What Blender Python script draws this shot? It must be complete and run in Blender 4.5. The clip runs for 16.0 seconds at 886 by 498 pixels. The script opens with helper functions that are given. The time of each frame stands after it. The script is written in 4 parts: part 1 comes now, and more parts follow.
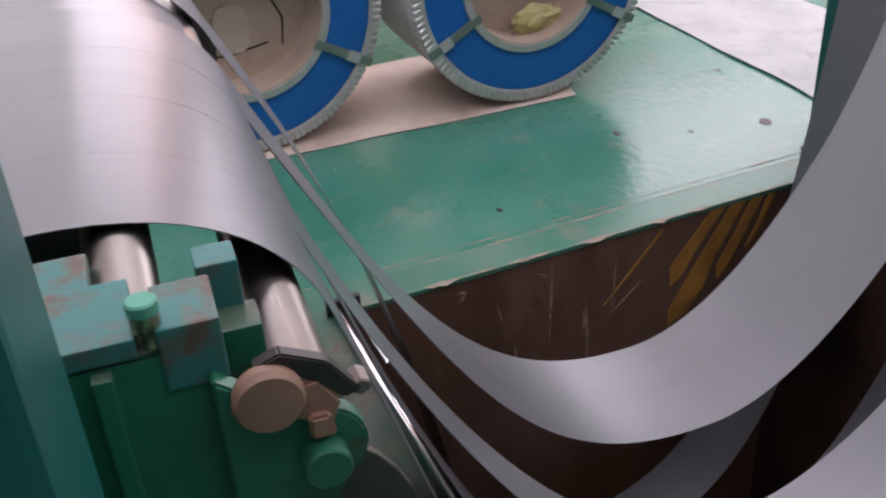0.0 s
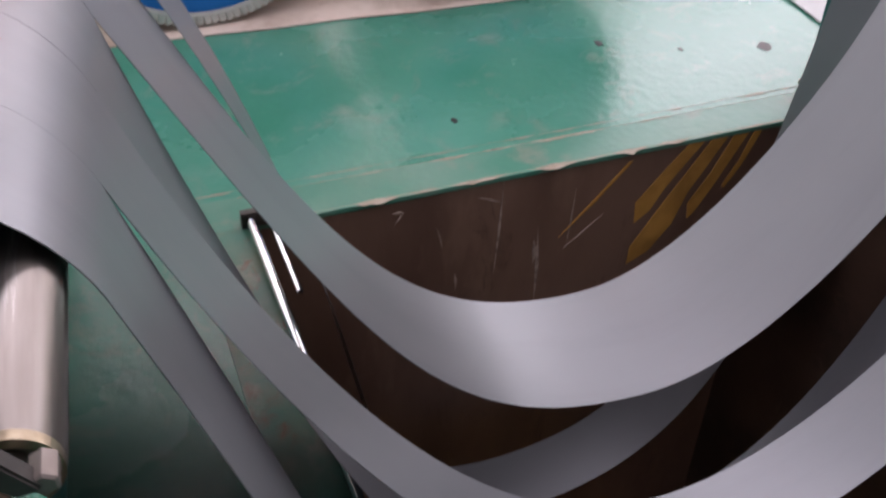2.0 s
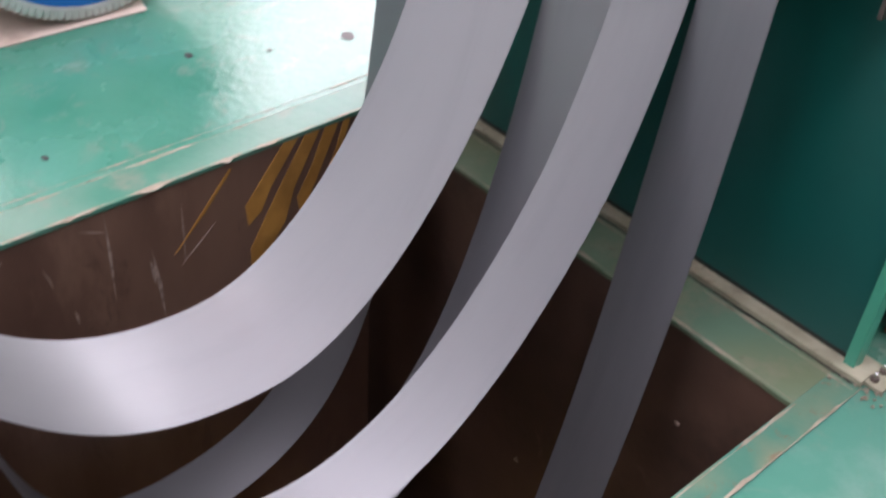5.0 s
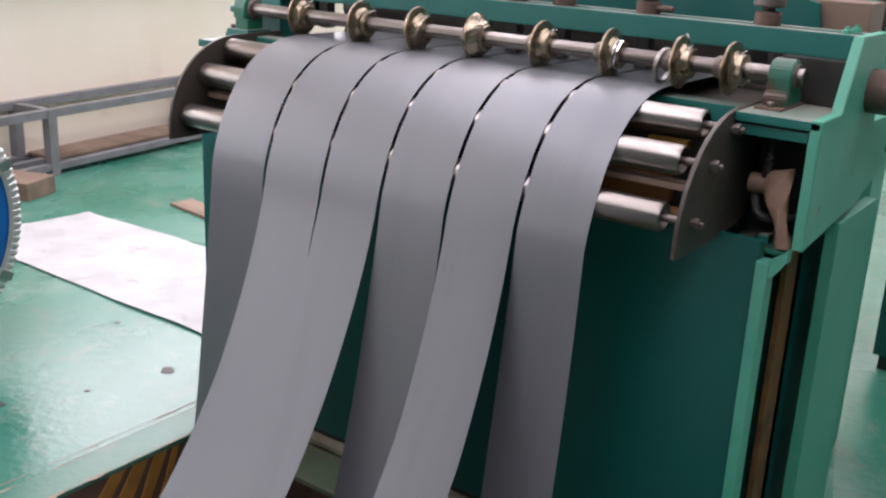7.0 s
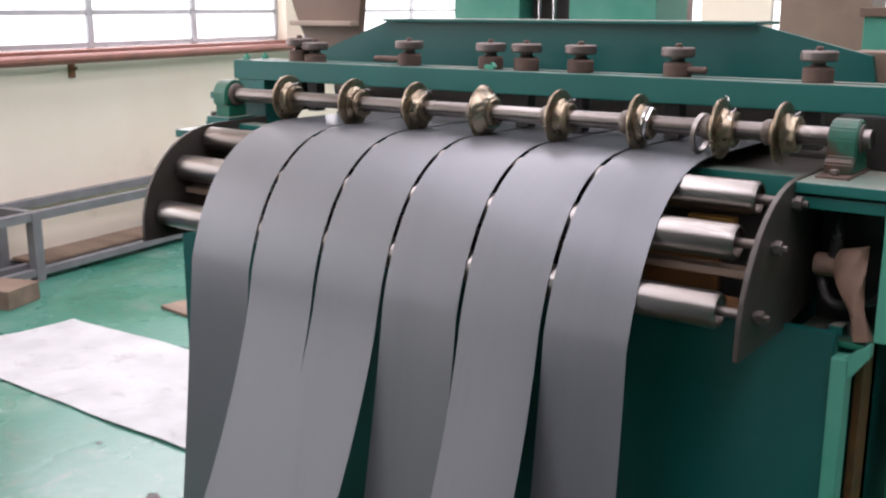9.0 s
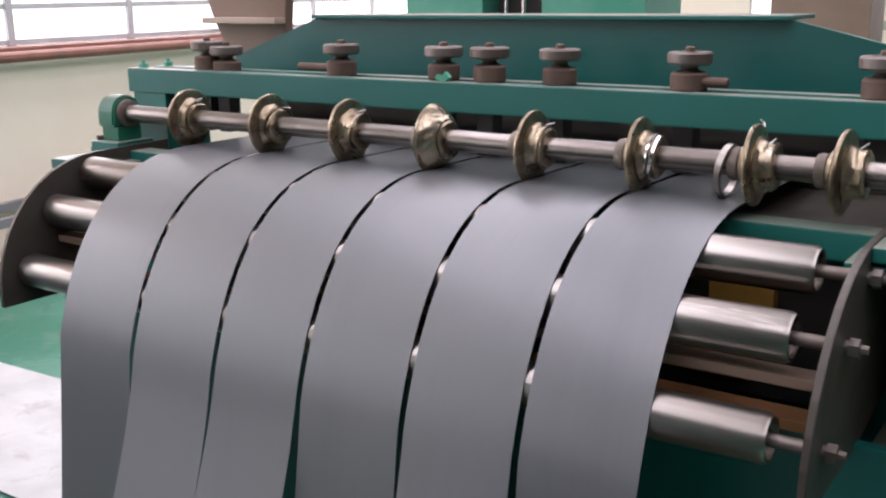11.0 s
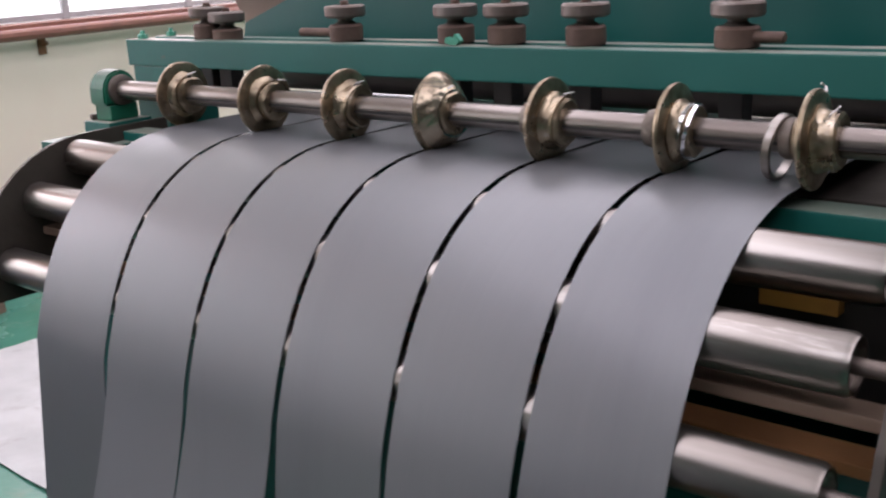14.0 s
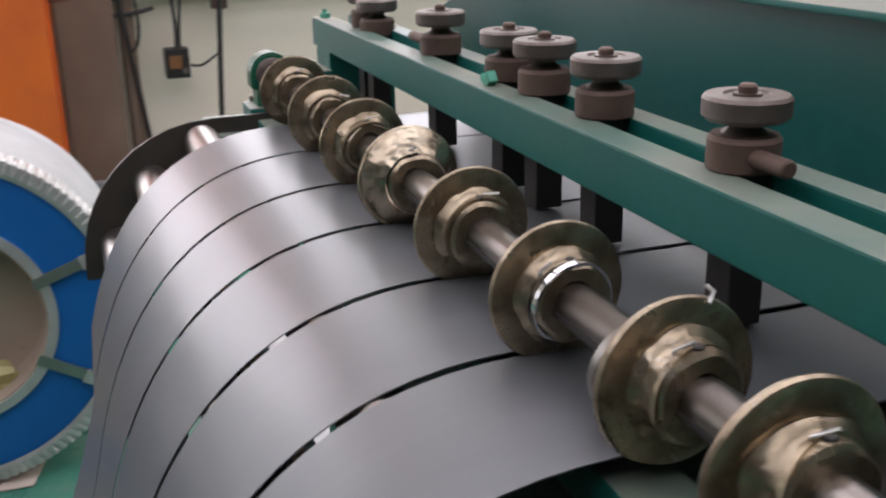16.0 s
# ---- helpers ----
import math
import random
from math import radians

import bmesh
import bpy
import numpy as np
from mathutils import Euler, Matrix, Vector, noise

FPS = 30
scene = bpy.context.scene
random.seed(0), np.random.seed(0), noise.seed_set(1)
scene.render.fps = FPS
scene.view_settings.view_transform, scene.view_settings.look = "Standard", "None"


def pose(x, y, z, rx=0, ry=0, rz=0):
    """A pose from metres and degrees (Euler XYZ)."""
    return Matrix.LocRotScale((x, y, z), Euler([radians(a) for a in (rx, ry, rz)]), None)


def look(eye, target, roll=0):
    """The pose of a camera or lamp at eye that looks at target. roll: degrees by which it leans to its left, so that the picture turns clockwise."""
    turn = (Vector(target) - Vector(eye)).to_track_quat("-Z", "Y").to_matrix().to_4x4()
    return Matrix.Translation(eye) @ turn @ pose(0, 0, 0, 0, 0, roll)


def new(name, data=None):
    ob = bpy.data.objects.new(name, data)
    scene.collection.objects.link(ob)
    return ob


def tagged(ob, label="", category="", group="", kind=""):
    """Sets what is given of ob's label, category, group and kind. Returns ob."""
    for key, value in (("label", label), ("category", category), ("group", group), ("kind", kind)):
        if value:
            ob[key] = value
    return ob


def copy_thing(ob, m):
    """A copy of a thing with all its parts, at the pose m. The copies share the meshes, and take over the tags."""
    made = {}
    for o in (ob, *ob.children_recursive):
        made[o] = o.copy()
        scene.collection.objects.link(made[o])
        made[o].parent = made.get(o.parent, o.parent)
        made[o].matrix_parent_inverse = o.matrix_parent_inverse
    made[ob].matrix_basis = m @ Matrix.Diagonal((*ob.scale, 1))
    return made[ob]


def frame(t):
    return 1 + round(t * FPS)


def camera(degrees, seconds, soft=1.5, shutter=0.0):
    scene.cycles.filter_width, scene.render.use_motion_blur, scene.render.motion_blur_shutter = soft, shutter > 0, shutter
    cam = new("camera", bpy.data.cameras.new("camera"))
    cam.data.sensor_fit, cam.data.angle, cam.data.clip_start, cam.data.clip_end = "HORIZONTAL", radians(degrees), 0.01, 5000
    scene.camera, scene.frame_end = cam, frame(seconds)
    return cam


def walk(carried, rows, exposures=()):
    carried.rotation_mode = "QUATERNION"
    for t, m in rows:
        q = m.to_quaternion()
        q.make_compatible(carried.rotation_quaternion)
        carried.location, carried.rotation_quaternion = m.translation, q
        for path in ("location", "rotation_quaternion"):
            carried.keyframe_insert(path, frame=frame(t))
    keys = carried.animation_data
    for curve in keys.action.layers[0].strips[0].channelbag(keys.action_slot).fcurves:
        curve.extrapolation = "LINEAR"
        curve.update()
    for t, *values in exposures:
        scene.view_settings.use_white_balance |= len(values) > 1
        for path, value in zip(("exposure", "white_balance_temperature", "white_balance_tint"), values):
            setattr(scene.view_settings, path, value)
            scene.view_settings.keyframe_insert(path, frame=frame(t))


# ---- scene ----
cam = camera(46.8, 16.0, soft=2.2, shutter=0.4)
PATH = [
    (0, (1.589, -2.501, 1.643), (0.008, -1.867, 0.594), -3.6),
    (0.5, (1.562, -2.485, 1.633), (0.023, -1.759, 0.582), -2.1),
    (1, (1.5, -2.469, 1.618), (0.01, -1.654, 0.562), 0.4),
    (1.5, (1.408, -2.333, 1.594), (-0.074, -1.602, 0.466), 1.2),
    (2, (1.34, -2.234, 1.568), (-0.105, -1.644, 0.318), 2.1),
    (2.5, (1.343, -2.16, 1.586), (-0.002, -1.642, 0.2), 3.2),
    (3, (1.399, -2.147, 1.623), (0.154, -1.571, 0.167), 5.0),
    (3.5, (1.431, -2.141, 1.627), (0.264, -1.448, 0.158), 6.1),
    (4, (1.471, -2.095, 1.662), (0.358, -1.305, 0.199), 6.3),
    (4.5, (1.493, -2.053, 1.675), (0.386, -1.141, 0.281), 5.5),
    (4.8, (1.506, -2.027, 1.691), (0.38, -1.03, 0.372), 4.5),
    (5, (1.523, -2.022, 1.699), (0.379, -0.969, 0.442), 3.8),
    (5.2, (1.543, -2.039, 1.696), (0.383, -0.915, 0.517), 3.4),
    (7.3, (1.561, -2.218, 1.552), (0.455, -0.654, 0.979), 2.5),
    (7.5, (1.56, -2.222, 1.554), (0.458, -0.648, 1.0), 2.4),
    (8, (1.537, -2.213, 1.554), (0.434, -0.626, 1.04), 1.8),
    (8.5, (1.474, -2.097, 1.532), (0.331, -0.53, 1.046), 0.7),
    (9, (1.353, -1.944, 1.502), (0.202, -0.375, 1.042), 0.0),
    (9.2, (1.297, -1.861, 1.503), (0.158, -0.281, 1.05), -0.4),
    (11.3, (1.04, -1.424, 1.522), (-0.065, 0.168, 1.026), -0.8),
    (11.5, (1.028, -1.42, 1.526), (-0.09, 0.159, 1.022), -0.9),
    (12, (0.992, -1.432, 1.516), (-0.152, 0.13, 1.013), -0.9),
    (12.5, (0.958, -1.444, 1.509), (-0.207, 0.101, 1.0), -1.1),
    (13, (0.948, -1.43, 1.499), (-0.218, 0.111, 0.982), -1.2),
    (13.5, (0.935, -1.389, 1.493), (-0.189, 0.178, 0.962), -1.0),
    (14, (1.012, -1.161, 1.497), (-0.221, 0.315, 0.943), -2.9),
    (14.5, (1.097, -0.950, 1.520), (-0.263, 0.387, 0.922), -4.3),
    (15, (1.117, -0.710, 1.544), (-0.403, 0.428, 0.917), -4.19),
    (15.5, (1.085, -0.491, 1.568), (-0.586, 0.415, 0.947), -1.51),
    (16, (1.122, -0.314, 1.574), (-0.662, 0.317, 0.924), -1.28),
]
walk(cam, [(t, look(eye, target, roll)) for t, eye, target, roll in PATH],
     exposures=[(0, -0.5, 6500, 21), (1.5, -0.36, 6500, 21), (2.5, -0.05, 6500, 22), (4.5, 0.5, 6500, 22), (5.2, 0.42, 6500, 20), (7.4, -0.15, 6500, 18), (9.2, -0.2, 6500, 17),
                (12.5, -0.38, 6500, 18), (14.0, -0.5, 6500, 18), (15.0, -0.56, 6500, 15), (16, -0.66, 6500, 13)])

# ---- world, daylight, lamps ----
world = bpy.data.worlds.new("world")
scene.world = world
world.use_nodes = True
wn = world.node_tree
sky = wn.nodes.new("ShaderNodeTexSky")
sky.sky_type, sky.sun_disc = "NISHITA", False
sky.sun_elevation, sky.sun_rotation = radians(50), radians(200)
wn.links.new(sky.outputs[0], wn.nodes["Background"].inputs[0])
wn.nodes["Background"].inputs[1].default_value = 0.15
scene.view_settings.exposure = 0.0

# the hall stands turned against the line: along the left wall, and out through it
TURN = 8.0
HALL = pose(-4.15, 1.4, 0, 0, 0, TURN)


def area(name, m, sx, sy, power, colour=(1.0, 0.945, 1.02)):
    lamp = bpy.data.lights.new(name, "AREA")
    lamp.shape, lamp.size, lamp.size_y, lamp.energy, lamp.color = "RECTANGLE", sx, sy, power, colour
    ob = new(name, lamp)
    ob.matrix_world = m
    return ob


# ---- materials ----
def mat(name, colour, rough=0.5, metal=0.0, second=None, scale=6.0, amount=0.5, bump=0.1, fine=80.0, stretch=(1, 1, 1),
        rough_var=0.1, stain=None, stain_scale=2.0, stain_lo=0.55, stain_hi=0.7, random_tint=0.0, coat=0.0, wear=None, wear_scale=9.0, wear_lo=0.58, wear_hi=0.68, dust=None):
    m = bpy.data.materials.new(name)
    m.use_nodes = True
    nt = m.node_tree
    n, link = nt.nodes, nt.links.new
    b = n["Principled BSDF"]
    b.inputs["Metallic"].default_value = metal
    b.inputs["Coat Weight"].default_value = coat
    b.inputs["Coat Roughness"].default_value = 0.17
    tc = n.new("ShaderNodeTexCoord")
    mp = n.new("ShaderNodeMapping")
    mp.inputs["Scale"].default_value = stretch
    link(tc.outputs["Object"], mp.inputs[0])
    big = n.new("ShaderNodeTexNoise")
    big.inputs["Scale"].default_value, big.inputs["Detail"].default_value = scale, 6
    small = n.new("ShaderNodeTexNoise")
    small.inputs["Scale"].default_value, small.inputs["Detail"].default_value = fine, 4
    link(mp.outputs[0], big.inputs[0]), link(mp.outputs[0], small.inputs[0])
    mix = n.new("ShaderNodeMix")
    mix.data_type = "RGBA"
    mix.inputs["A"].default_value = (*colour, 1)
    mix.inputs["B"].default_value = (*(second or [c * 0.75 for c in colour]), 1)
    ramp = n.new("ShaderNodeMapRange")
    ramp.inputs["From Min"].default_value, ramp.inputs["From Max"].default_value = 0.4, 0.65
    ramp.inputs["To Max"].default_value = amount
    link(big.outputs[0], ramp.inputs[0]), link(ramp.outputs[0], mix.inputs["Factor"])
    last = mix.outputs["Result"]
    if stain:
        sn = n.new("ShaderNodeTexNoise")
        sn.inputs["Scale"].default_value, sn.inputs["Detail"].default_value, sn.inputs["Roughness"].default_value = stain_scale, 8, 0.65
        link(mp.outputs[0], sn.inputs[0])
        sr = n.new("ShaderNodeMapRange")
        sr.inputs["From Min"].default_value, sr.inputs["From Max"].default_value = stain_lo, stain_hi
        link(sn.outputs[0], sr.inputs[0])
        sm = n.new("ShaderNodeMix")
        sm.data_type = "RGBA"
        sm.inputs["B"].default_value = (*stain, 1)
        link(sr.outputs[0], sm.inputs["Factor"]), link(last, sm.inputs["A"])
        last = sm.outputs["Result"]
    if wear:
        wnz = n.new("ShaderNodeTexNoise")
        wnz.inputs["Scale"].default_value, wnz.inputs["Detail"].default_value, wnz.inputs["Roughness"].default_value = wear_scale, 10, 0.72
        wnz.inputs["Distortion"].default_value = 0.6
        link(mp.outputs[0], wnz.inputs[0])
        wr = n.new("ShaderNodeMapRange")
        wr.inputs["From Min"].default_value, wr.inputs["From Max"].default_value = wear_lo, wear_hi
        wr.inputs["To Max"].default_value = 0.8
        link(wnz.outputs[0], wr.inputs[0])
        wm = n.new("ShaderNodeMix")
        wm.data_type = "RGBA"
        wm.inputs["B"].default_value = (*wear, 1)
        link(wr.outputs[0], wm.inputs["Factor"]), link(last, wm.inputs["A"])
        last = wm.outputs["Result"]
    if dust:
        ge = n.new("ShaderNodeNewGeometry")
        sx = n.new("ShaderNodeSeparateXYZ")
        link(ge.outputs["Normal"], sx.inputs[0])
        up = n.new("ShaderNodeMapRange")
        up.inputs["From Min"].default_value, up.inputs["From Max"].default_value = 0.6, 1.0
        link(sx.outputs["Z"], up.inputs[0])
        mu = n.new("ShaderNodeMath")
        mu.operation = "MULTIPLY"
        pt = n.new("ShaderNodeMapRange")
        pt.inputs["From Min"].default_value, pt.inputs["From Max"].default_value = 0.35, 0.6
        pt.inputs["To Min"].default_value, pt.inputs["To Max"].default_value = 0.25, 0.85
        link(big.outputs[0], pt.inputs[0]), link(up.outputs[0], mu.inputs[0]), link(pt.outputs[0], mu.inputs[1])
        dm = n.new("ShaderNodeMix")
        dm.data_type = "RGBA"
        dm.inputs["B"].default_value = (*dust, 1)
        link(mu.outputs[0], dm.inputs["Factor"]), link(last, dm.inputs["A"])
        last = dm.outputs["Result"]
    if random_tint:
        oi = n.new("ShaderNodeObjectInfo")
        hs = n.new("ShaderNodeHueSaturation")
        mr = n.new("ShaderNodeMapRange")
        mr.inputs["To Min"].default_value, mr.inputs["To Max"].default_value = 1 - random_tint, 1 + random_tint
        link(oi.outputs["Random"], mr.inputs[0]), link(mr.outputs[0], hs.inputs["Value"]), link(last, hs.inputs["Color"])
        last = hs.outputs[0]
    link(last, b.inputs["Base Color"])
    rr = n.new("ShaderNodeMapRange")
    rr.inputs["To Min"].default_value, rr.inputs["To Max"].default_value = rough - rough_var, rough + rough_var
    link(big.outputs[0], rr.inputs[0]), link(rr.outputs[0], b.inputs["Roughness"])
    if bump:
        bp = n.new("ShaderNodeBump")
        bp.inputs["Strength"].default_value, bp.inputs["Distance"].default_value = bump, 0.004
        link(small.outputs[0], bp.inputs["Height"]), link(bp.outputs[0], b.inputs["Normal"])
    return m


def glow(name, colour, strength):
    m = bpy.data.materials.new(name)
    m.use_nodes = True
    b = m.node_tree.nodes["Principled BSDF"]
    b.inputs["Base Color"].default_value = (*colour, 1)
    b.inputs["Emission Color"].default_value = (*colour, 1)
    b.inputs["Emission Strength"].default_value = strength
    return m


FLOOR = mat("floor_paint", (0.030, 0.170, 0.112), 0.27, 0, (0.075, 0.24, 0.18), 1.3, 0.8, 0.55, 24.0, rough_var=0.12,
            stain=(0.22, 0.33, 0.28), stain_scale=1.1, stain_lo=0.56, stain_hi=0.78, wear=(0.15, 0.22, 0.17), wear_scale=6.0, wear_lo=0.54, wear_hi=0.72)
BORDER = mat("worn_floor_paint", (0.050, 0.165, 0.115), 0.40, 0, (0.155, 0.185, 0.115), 5.0, 0.95, 0.4, 30.0, stain=(0.30, 0.27, 0.21), stain_scale=7.0, stain_lo=0.55, stain_hi=0.72,
             wear=(0.17, 0.08, 0.045), wear_scale=14.0, wear_lo=0.55, wear_hi=0.66)
FARBORDER = mat("scuffed_floor_paint", (0.040, 0.170, 0.115), 0.36, 0, (0.095, 0.205, 0.150), 4.0, 0.9, 0.4, 26.0, stain=(0.19, 0.20, 0.155), stain_scale=6.0, stain_lo=0.55, stain_hi=0.75)
KHAKI = mat("dusty_khaki_edge", (0.125, 0.160, 0.090), 0.5, 0, (0.095, 0.185, 0.125), 2.2, 0.9, 0.3, 40.0, stain=(0.19, 0.185, 0.13), stain_scale=5.0, stain_lo=0.5, stain_hi=0.72, wear=(0.10, 0.075, 0.05), wear_scale=16.0, wear_lo=0.62, wear_hi=0.72)
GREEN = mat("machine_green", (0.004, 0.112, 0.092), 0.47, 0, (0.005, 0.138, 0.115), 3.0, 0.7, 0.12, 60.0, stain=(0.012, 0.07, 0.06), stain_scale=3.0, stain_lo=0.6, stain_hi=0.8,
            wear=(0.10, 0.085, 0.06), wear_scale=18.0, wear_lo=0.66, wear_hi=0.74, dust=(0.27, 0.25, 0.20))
PANEL = mat("panel_green", (0.003, 0.095, 0.082), 0.38, 0, (0.003, 0.075, 0.068), 2.0, 0.8, 0.08, 50.0, wear=(0.02, 0.13, 0.11), wear_scale=5.0, wear_lo=0.62, wear_hi=0.8)
PALE = mat("pale_green", (0.05, 0.30, 0.20), 0.45, 0, (0.10, 0.36, 0.26), 6.0, 0.7, 0.15, 60.0, stain=(0.16, 0.10, 0.05), stain_scale=9.0, stain_lo=0.66, stain_hi=0.74)
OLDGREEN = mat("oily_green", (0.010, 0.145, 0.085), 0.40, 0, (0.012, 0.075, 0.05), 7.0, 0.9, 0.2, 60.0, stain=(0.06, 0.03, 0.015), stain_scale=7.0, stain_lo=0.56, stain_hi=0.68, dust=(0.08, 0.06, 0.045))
SKYGREEN = mat("faded_turquoise", (0.02, 0.16, 0.15), 0.5, 0, (0.045, 0.19, 0.17), 14.0, 0.9, 0.2, 60.0, stain=(0.10, 0.075, 0.055), stain_scale=14.0, stain_lo=0.46, stain_hi=0.60)
STEEL = mat("cold_rolled_steel", (0.180, 0.190, 0.200), 0.43, 0.60, (0.160, 0.169, 0.180), 2.0, 0.6, 0.02, 120.0, stretch=(1, 0.15, 0.15), rough_var=0.05,
            wear=(0.143, 0.151, 0.163), wear_scale=3.0, wear_lo=0.5, wear_hi=0.75, coat=0.19)
CHROME = mat("polished_roller", (0.38, 0.36, 0.335), 0.31, 1, (0.19, 0.165, 0.145), 18.0, 0.9, 0.06, 90.0, stretch=(0.10, 1, 1), rough_var=0.1, wear=(0.54, 0.52, 0.49), wear_scale=24.0)
BRIGHT = mat("chrome", (0.75, 0.75, 0.76), 0.12, 1, bump=0.0, rough_var=0.03)
FILM = mat("clear_film", (0.40, 0.345, 0.26), 0.24, 0.9, (0.24, 0.19, 0.13), 30.0, 0.9, 0.25, 30.0)
SHAFT = mat("worn_shaft", (0.30, 0.275, 0.255), 0.30, 1, (0.13, 0.11, 0.097), 10.0, 0.8, 0.08, 90.0, stretch=(0.3, 1, 1), wear=(0.36, 0.33, 0.30), wear_scale=22.0)
DISC = mat("oily_disc", (0.37, 0.305, 0.215), 0.32, 0.92, (0.185, 0.145, 0.098), 34.0, 1.0, 0.3, 60.0, rough_var=0.16, stain=(0.08, 0.055, 0.04), stain_scale=24.0, stain_lo=0.60, stain_hi=0.72,
           wear=(0.50, 0.46, 0.40), wear_scale=40.0, wear_lo=0.57, wear_hi=0.70)
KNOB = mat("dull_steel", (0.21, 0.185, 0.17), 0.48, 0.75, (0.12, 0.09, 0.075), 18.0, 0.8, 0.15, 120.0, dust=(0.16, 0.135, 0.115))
RUST = mat("brown_collar", (0.13, 0.085, 0.065), 0.6, 0.3, (0.08, 0.05, 0.04), 20.0, 0.8, 0.25, 120.0)
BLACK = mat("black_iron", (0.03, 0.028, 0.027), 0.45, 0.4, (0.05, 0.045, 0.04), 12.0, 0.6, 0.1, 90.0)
IRON = mat("dark_plate", (0.075, 0.066, 0.055), 0.45, 0.3, (0.045, 0.038, 0.032), 8.0, 0.8, 0.15, 80.0)
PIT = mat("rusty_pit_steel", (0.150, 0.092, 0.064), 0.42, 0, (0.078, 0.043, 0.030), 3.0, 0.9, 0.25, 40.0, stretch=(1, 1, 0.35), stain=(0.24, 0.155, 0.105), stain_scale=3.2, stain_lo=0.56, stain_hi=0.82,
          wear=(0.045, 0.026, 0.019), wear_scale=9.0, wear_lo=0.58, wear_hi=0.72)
# PIT darkened: shade of exit wall and bottom put into the colour, plus stains
PITSHADE = mat("shaded_stained_pit_steel", (0.040, 0.025, 0.019), 0.42, 0, (0.10, 0.060, 0.042), 1.6, 0.9, 0.2, 40.0, stain=(0.018, 0.013, 0.011), stain_scale=2.6, stain_lo=0.5, stain_hi=0.72, wear=(0.15, 0.095, 0.066), wear_scale=7.0, wear_lo=0.62, wear_hi=0.74)
PITFLOOR = mat("oiled_ochre_board", (0.36, 0.20, 0.03), 0.6, 0, (0.20, 0.10, 0.015), 4.0, 0.8, 0.15, 40.0)
CHIPPED = mat("chipped_paint_edge", (0.30, 0.26, 0.20), 0.7, 0, (0.20, 0.18, 0.125), 20.0, 0.9, 0.4, 60.0, stain=(0.13, 0.085, 0.06), stain_scale=16.0, stain_lo=0.55, stain_hi=0.7)
SCAR = mat("bare_scratch", (0.34, 0.27, 0.22), 0.6, 0, (0.09, 0.06, 0.045), 30.0, 0.8, 0.2, 60.0)
DULL = mat("dull_unseen_wall", (0.20, 0.20, 0.19), 0.7, 0, (0.16, 0.155, 0.15), 1.5, 0.7, 0.1, 30.0)
YELLOW = mat("hazard_yellow", (0.42, 0.22, 0.045), 0.6, 0, (0.20, 0.10, 0.02), 8.0, 0.7, 0.1, 50.0)
BLUE = mat("blue_coil_paint", (0.006, 0.13, 0.42), 0.42, 0, (0.004, 0.10, 0.34), 3.0, 0.6, 0.05, 60.0)
ZINC = mat("galvanised_edge", (0.62, 0.62, 0.60), 0.38, 0.55, (0.48, 0.48, 0.45), 15.0, 0.6, 0.1, 90.0)
STRAP = mat("strap_steel", (0.36, 0.40, 0.36), 0.4, 0.8, (0.28, 0.32, 0.28), 12.0, 0.6, 0.1, 90.0)
PAPER = mat("kraft_paper", (0.47, 0.38, 0.30), 0.75, 0, (0.36, 0.285, 0.22), 3.0, 0.8, 0.4, 20.0, wear=(0.28, 0.20, 0.14), wear_scale=6.0)
SCRAP = mat("yellow_film", (0.55, 0.50, 0.22), 0.5, 0, (0.42, 0.38, 0.18), 9.0, 0.8, 0.5, 40.0)
CARD = mat("dusty_cardboard", (0.55, 0.47, 0.40), 0.85, 0, (0.45, 0.37, 0.31), 4.0, 0.8, 0.3, 40.0, stain=(0.35, 0.27, 0.21), stain_scale=3.0)
WHITE = mat("white_wrap", (0.46, 0.475, 0.47), 0.6, 0, (0.38, 0.39, 0.385), 5.0, 0.8, 0.6, 25.0, wear=(0.33, 0.315, 0.31), wear_scale=7.0, wear_lo=0.56)
CREAM = mat("cream_plaster", (0.84, 0.76, 0.63), 0.8, 0, (0.78, 0.69, 0.55), 1.2, 0.7, 0.15, 30.0, stain=(0.66, 0.58, 0.46), stain_scale=1.6, stain_lo=0.62, stain_hi=0.8,
            wear=(0.60, 0.50, 0.38), wear_scale=5.0, wear_lo=0.66, wear_hi=0.76)
SILL = mat("red_oxide_pipe", (0.25, 0.10, 0.07), 0.5, 0, (0.18, 0.08, 0.06), 9.0, 0.7, 0.1, 50.0)
FRAME = mat("aluminium_frame", (0.50, 0.51, 0.53), 0.45, 0.6, (0.42, 0.43, 0.45), 9.0, 0.6, 0.05, 50.0)
GREY = mat("grey_bench_paint", (0.20, 0.20, 0.21), 0.5, 0, (0.15, 0.15, 0.15), 8.0, 0.8, 0.15, 60.0, stain=(0.15, 0.10, 0.07), stain_scale=8.0, stain_lo=0.65, stain_hi=0.75)
WOOD = mat("dirty_wood", (0.25, 0.18, 0.13), 0.8, 0, (0.16, 0.11, 0.08), 8.0, 0.8, 0.3, 60.0, stretch=(0.2, 1, 1))
BROWN = mat("brown_painted_steel", (0.20, 0.14, 0.10), 0.55, 0, (0.15, 0.10, 0.07), 3.0, 0.8, 0.1, 50.0)
ORANGE = mat("orange_paint", (0.75, 0.16, 0.02), 0.45, 0, (0.6, 0.12, 0.02), 4.0, 0.7, 0.1, 50.0)
PEACH = mat("bare_casting", (0.26, 0.155, 0.105), 0.6, 0, (0.18, 0.11, 0.08), 14.0, 0.8, 0.2, 60.0)
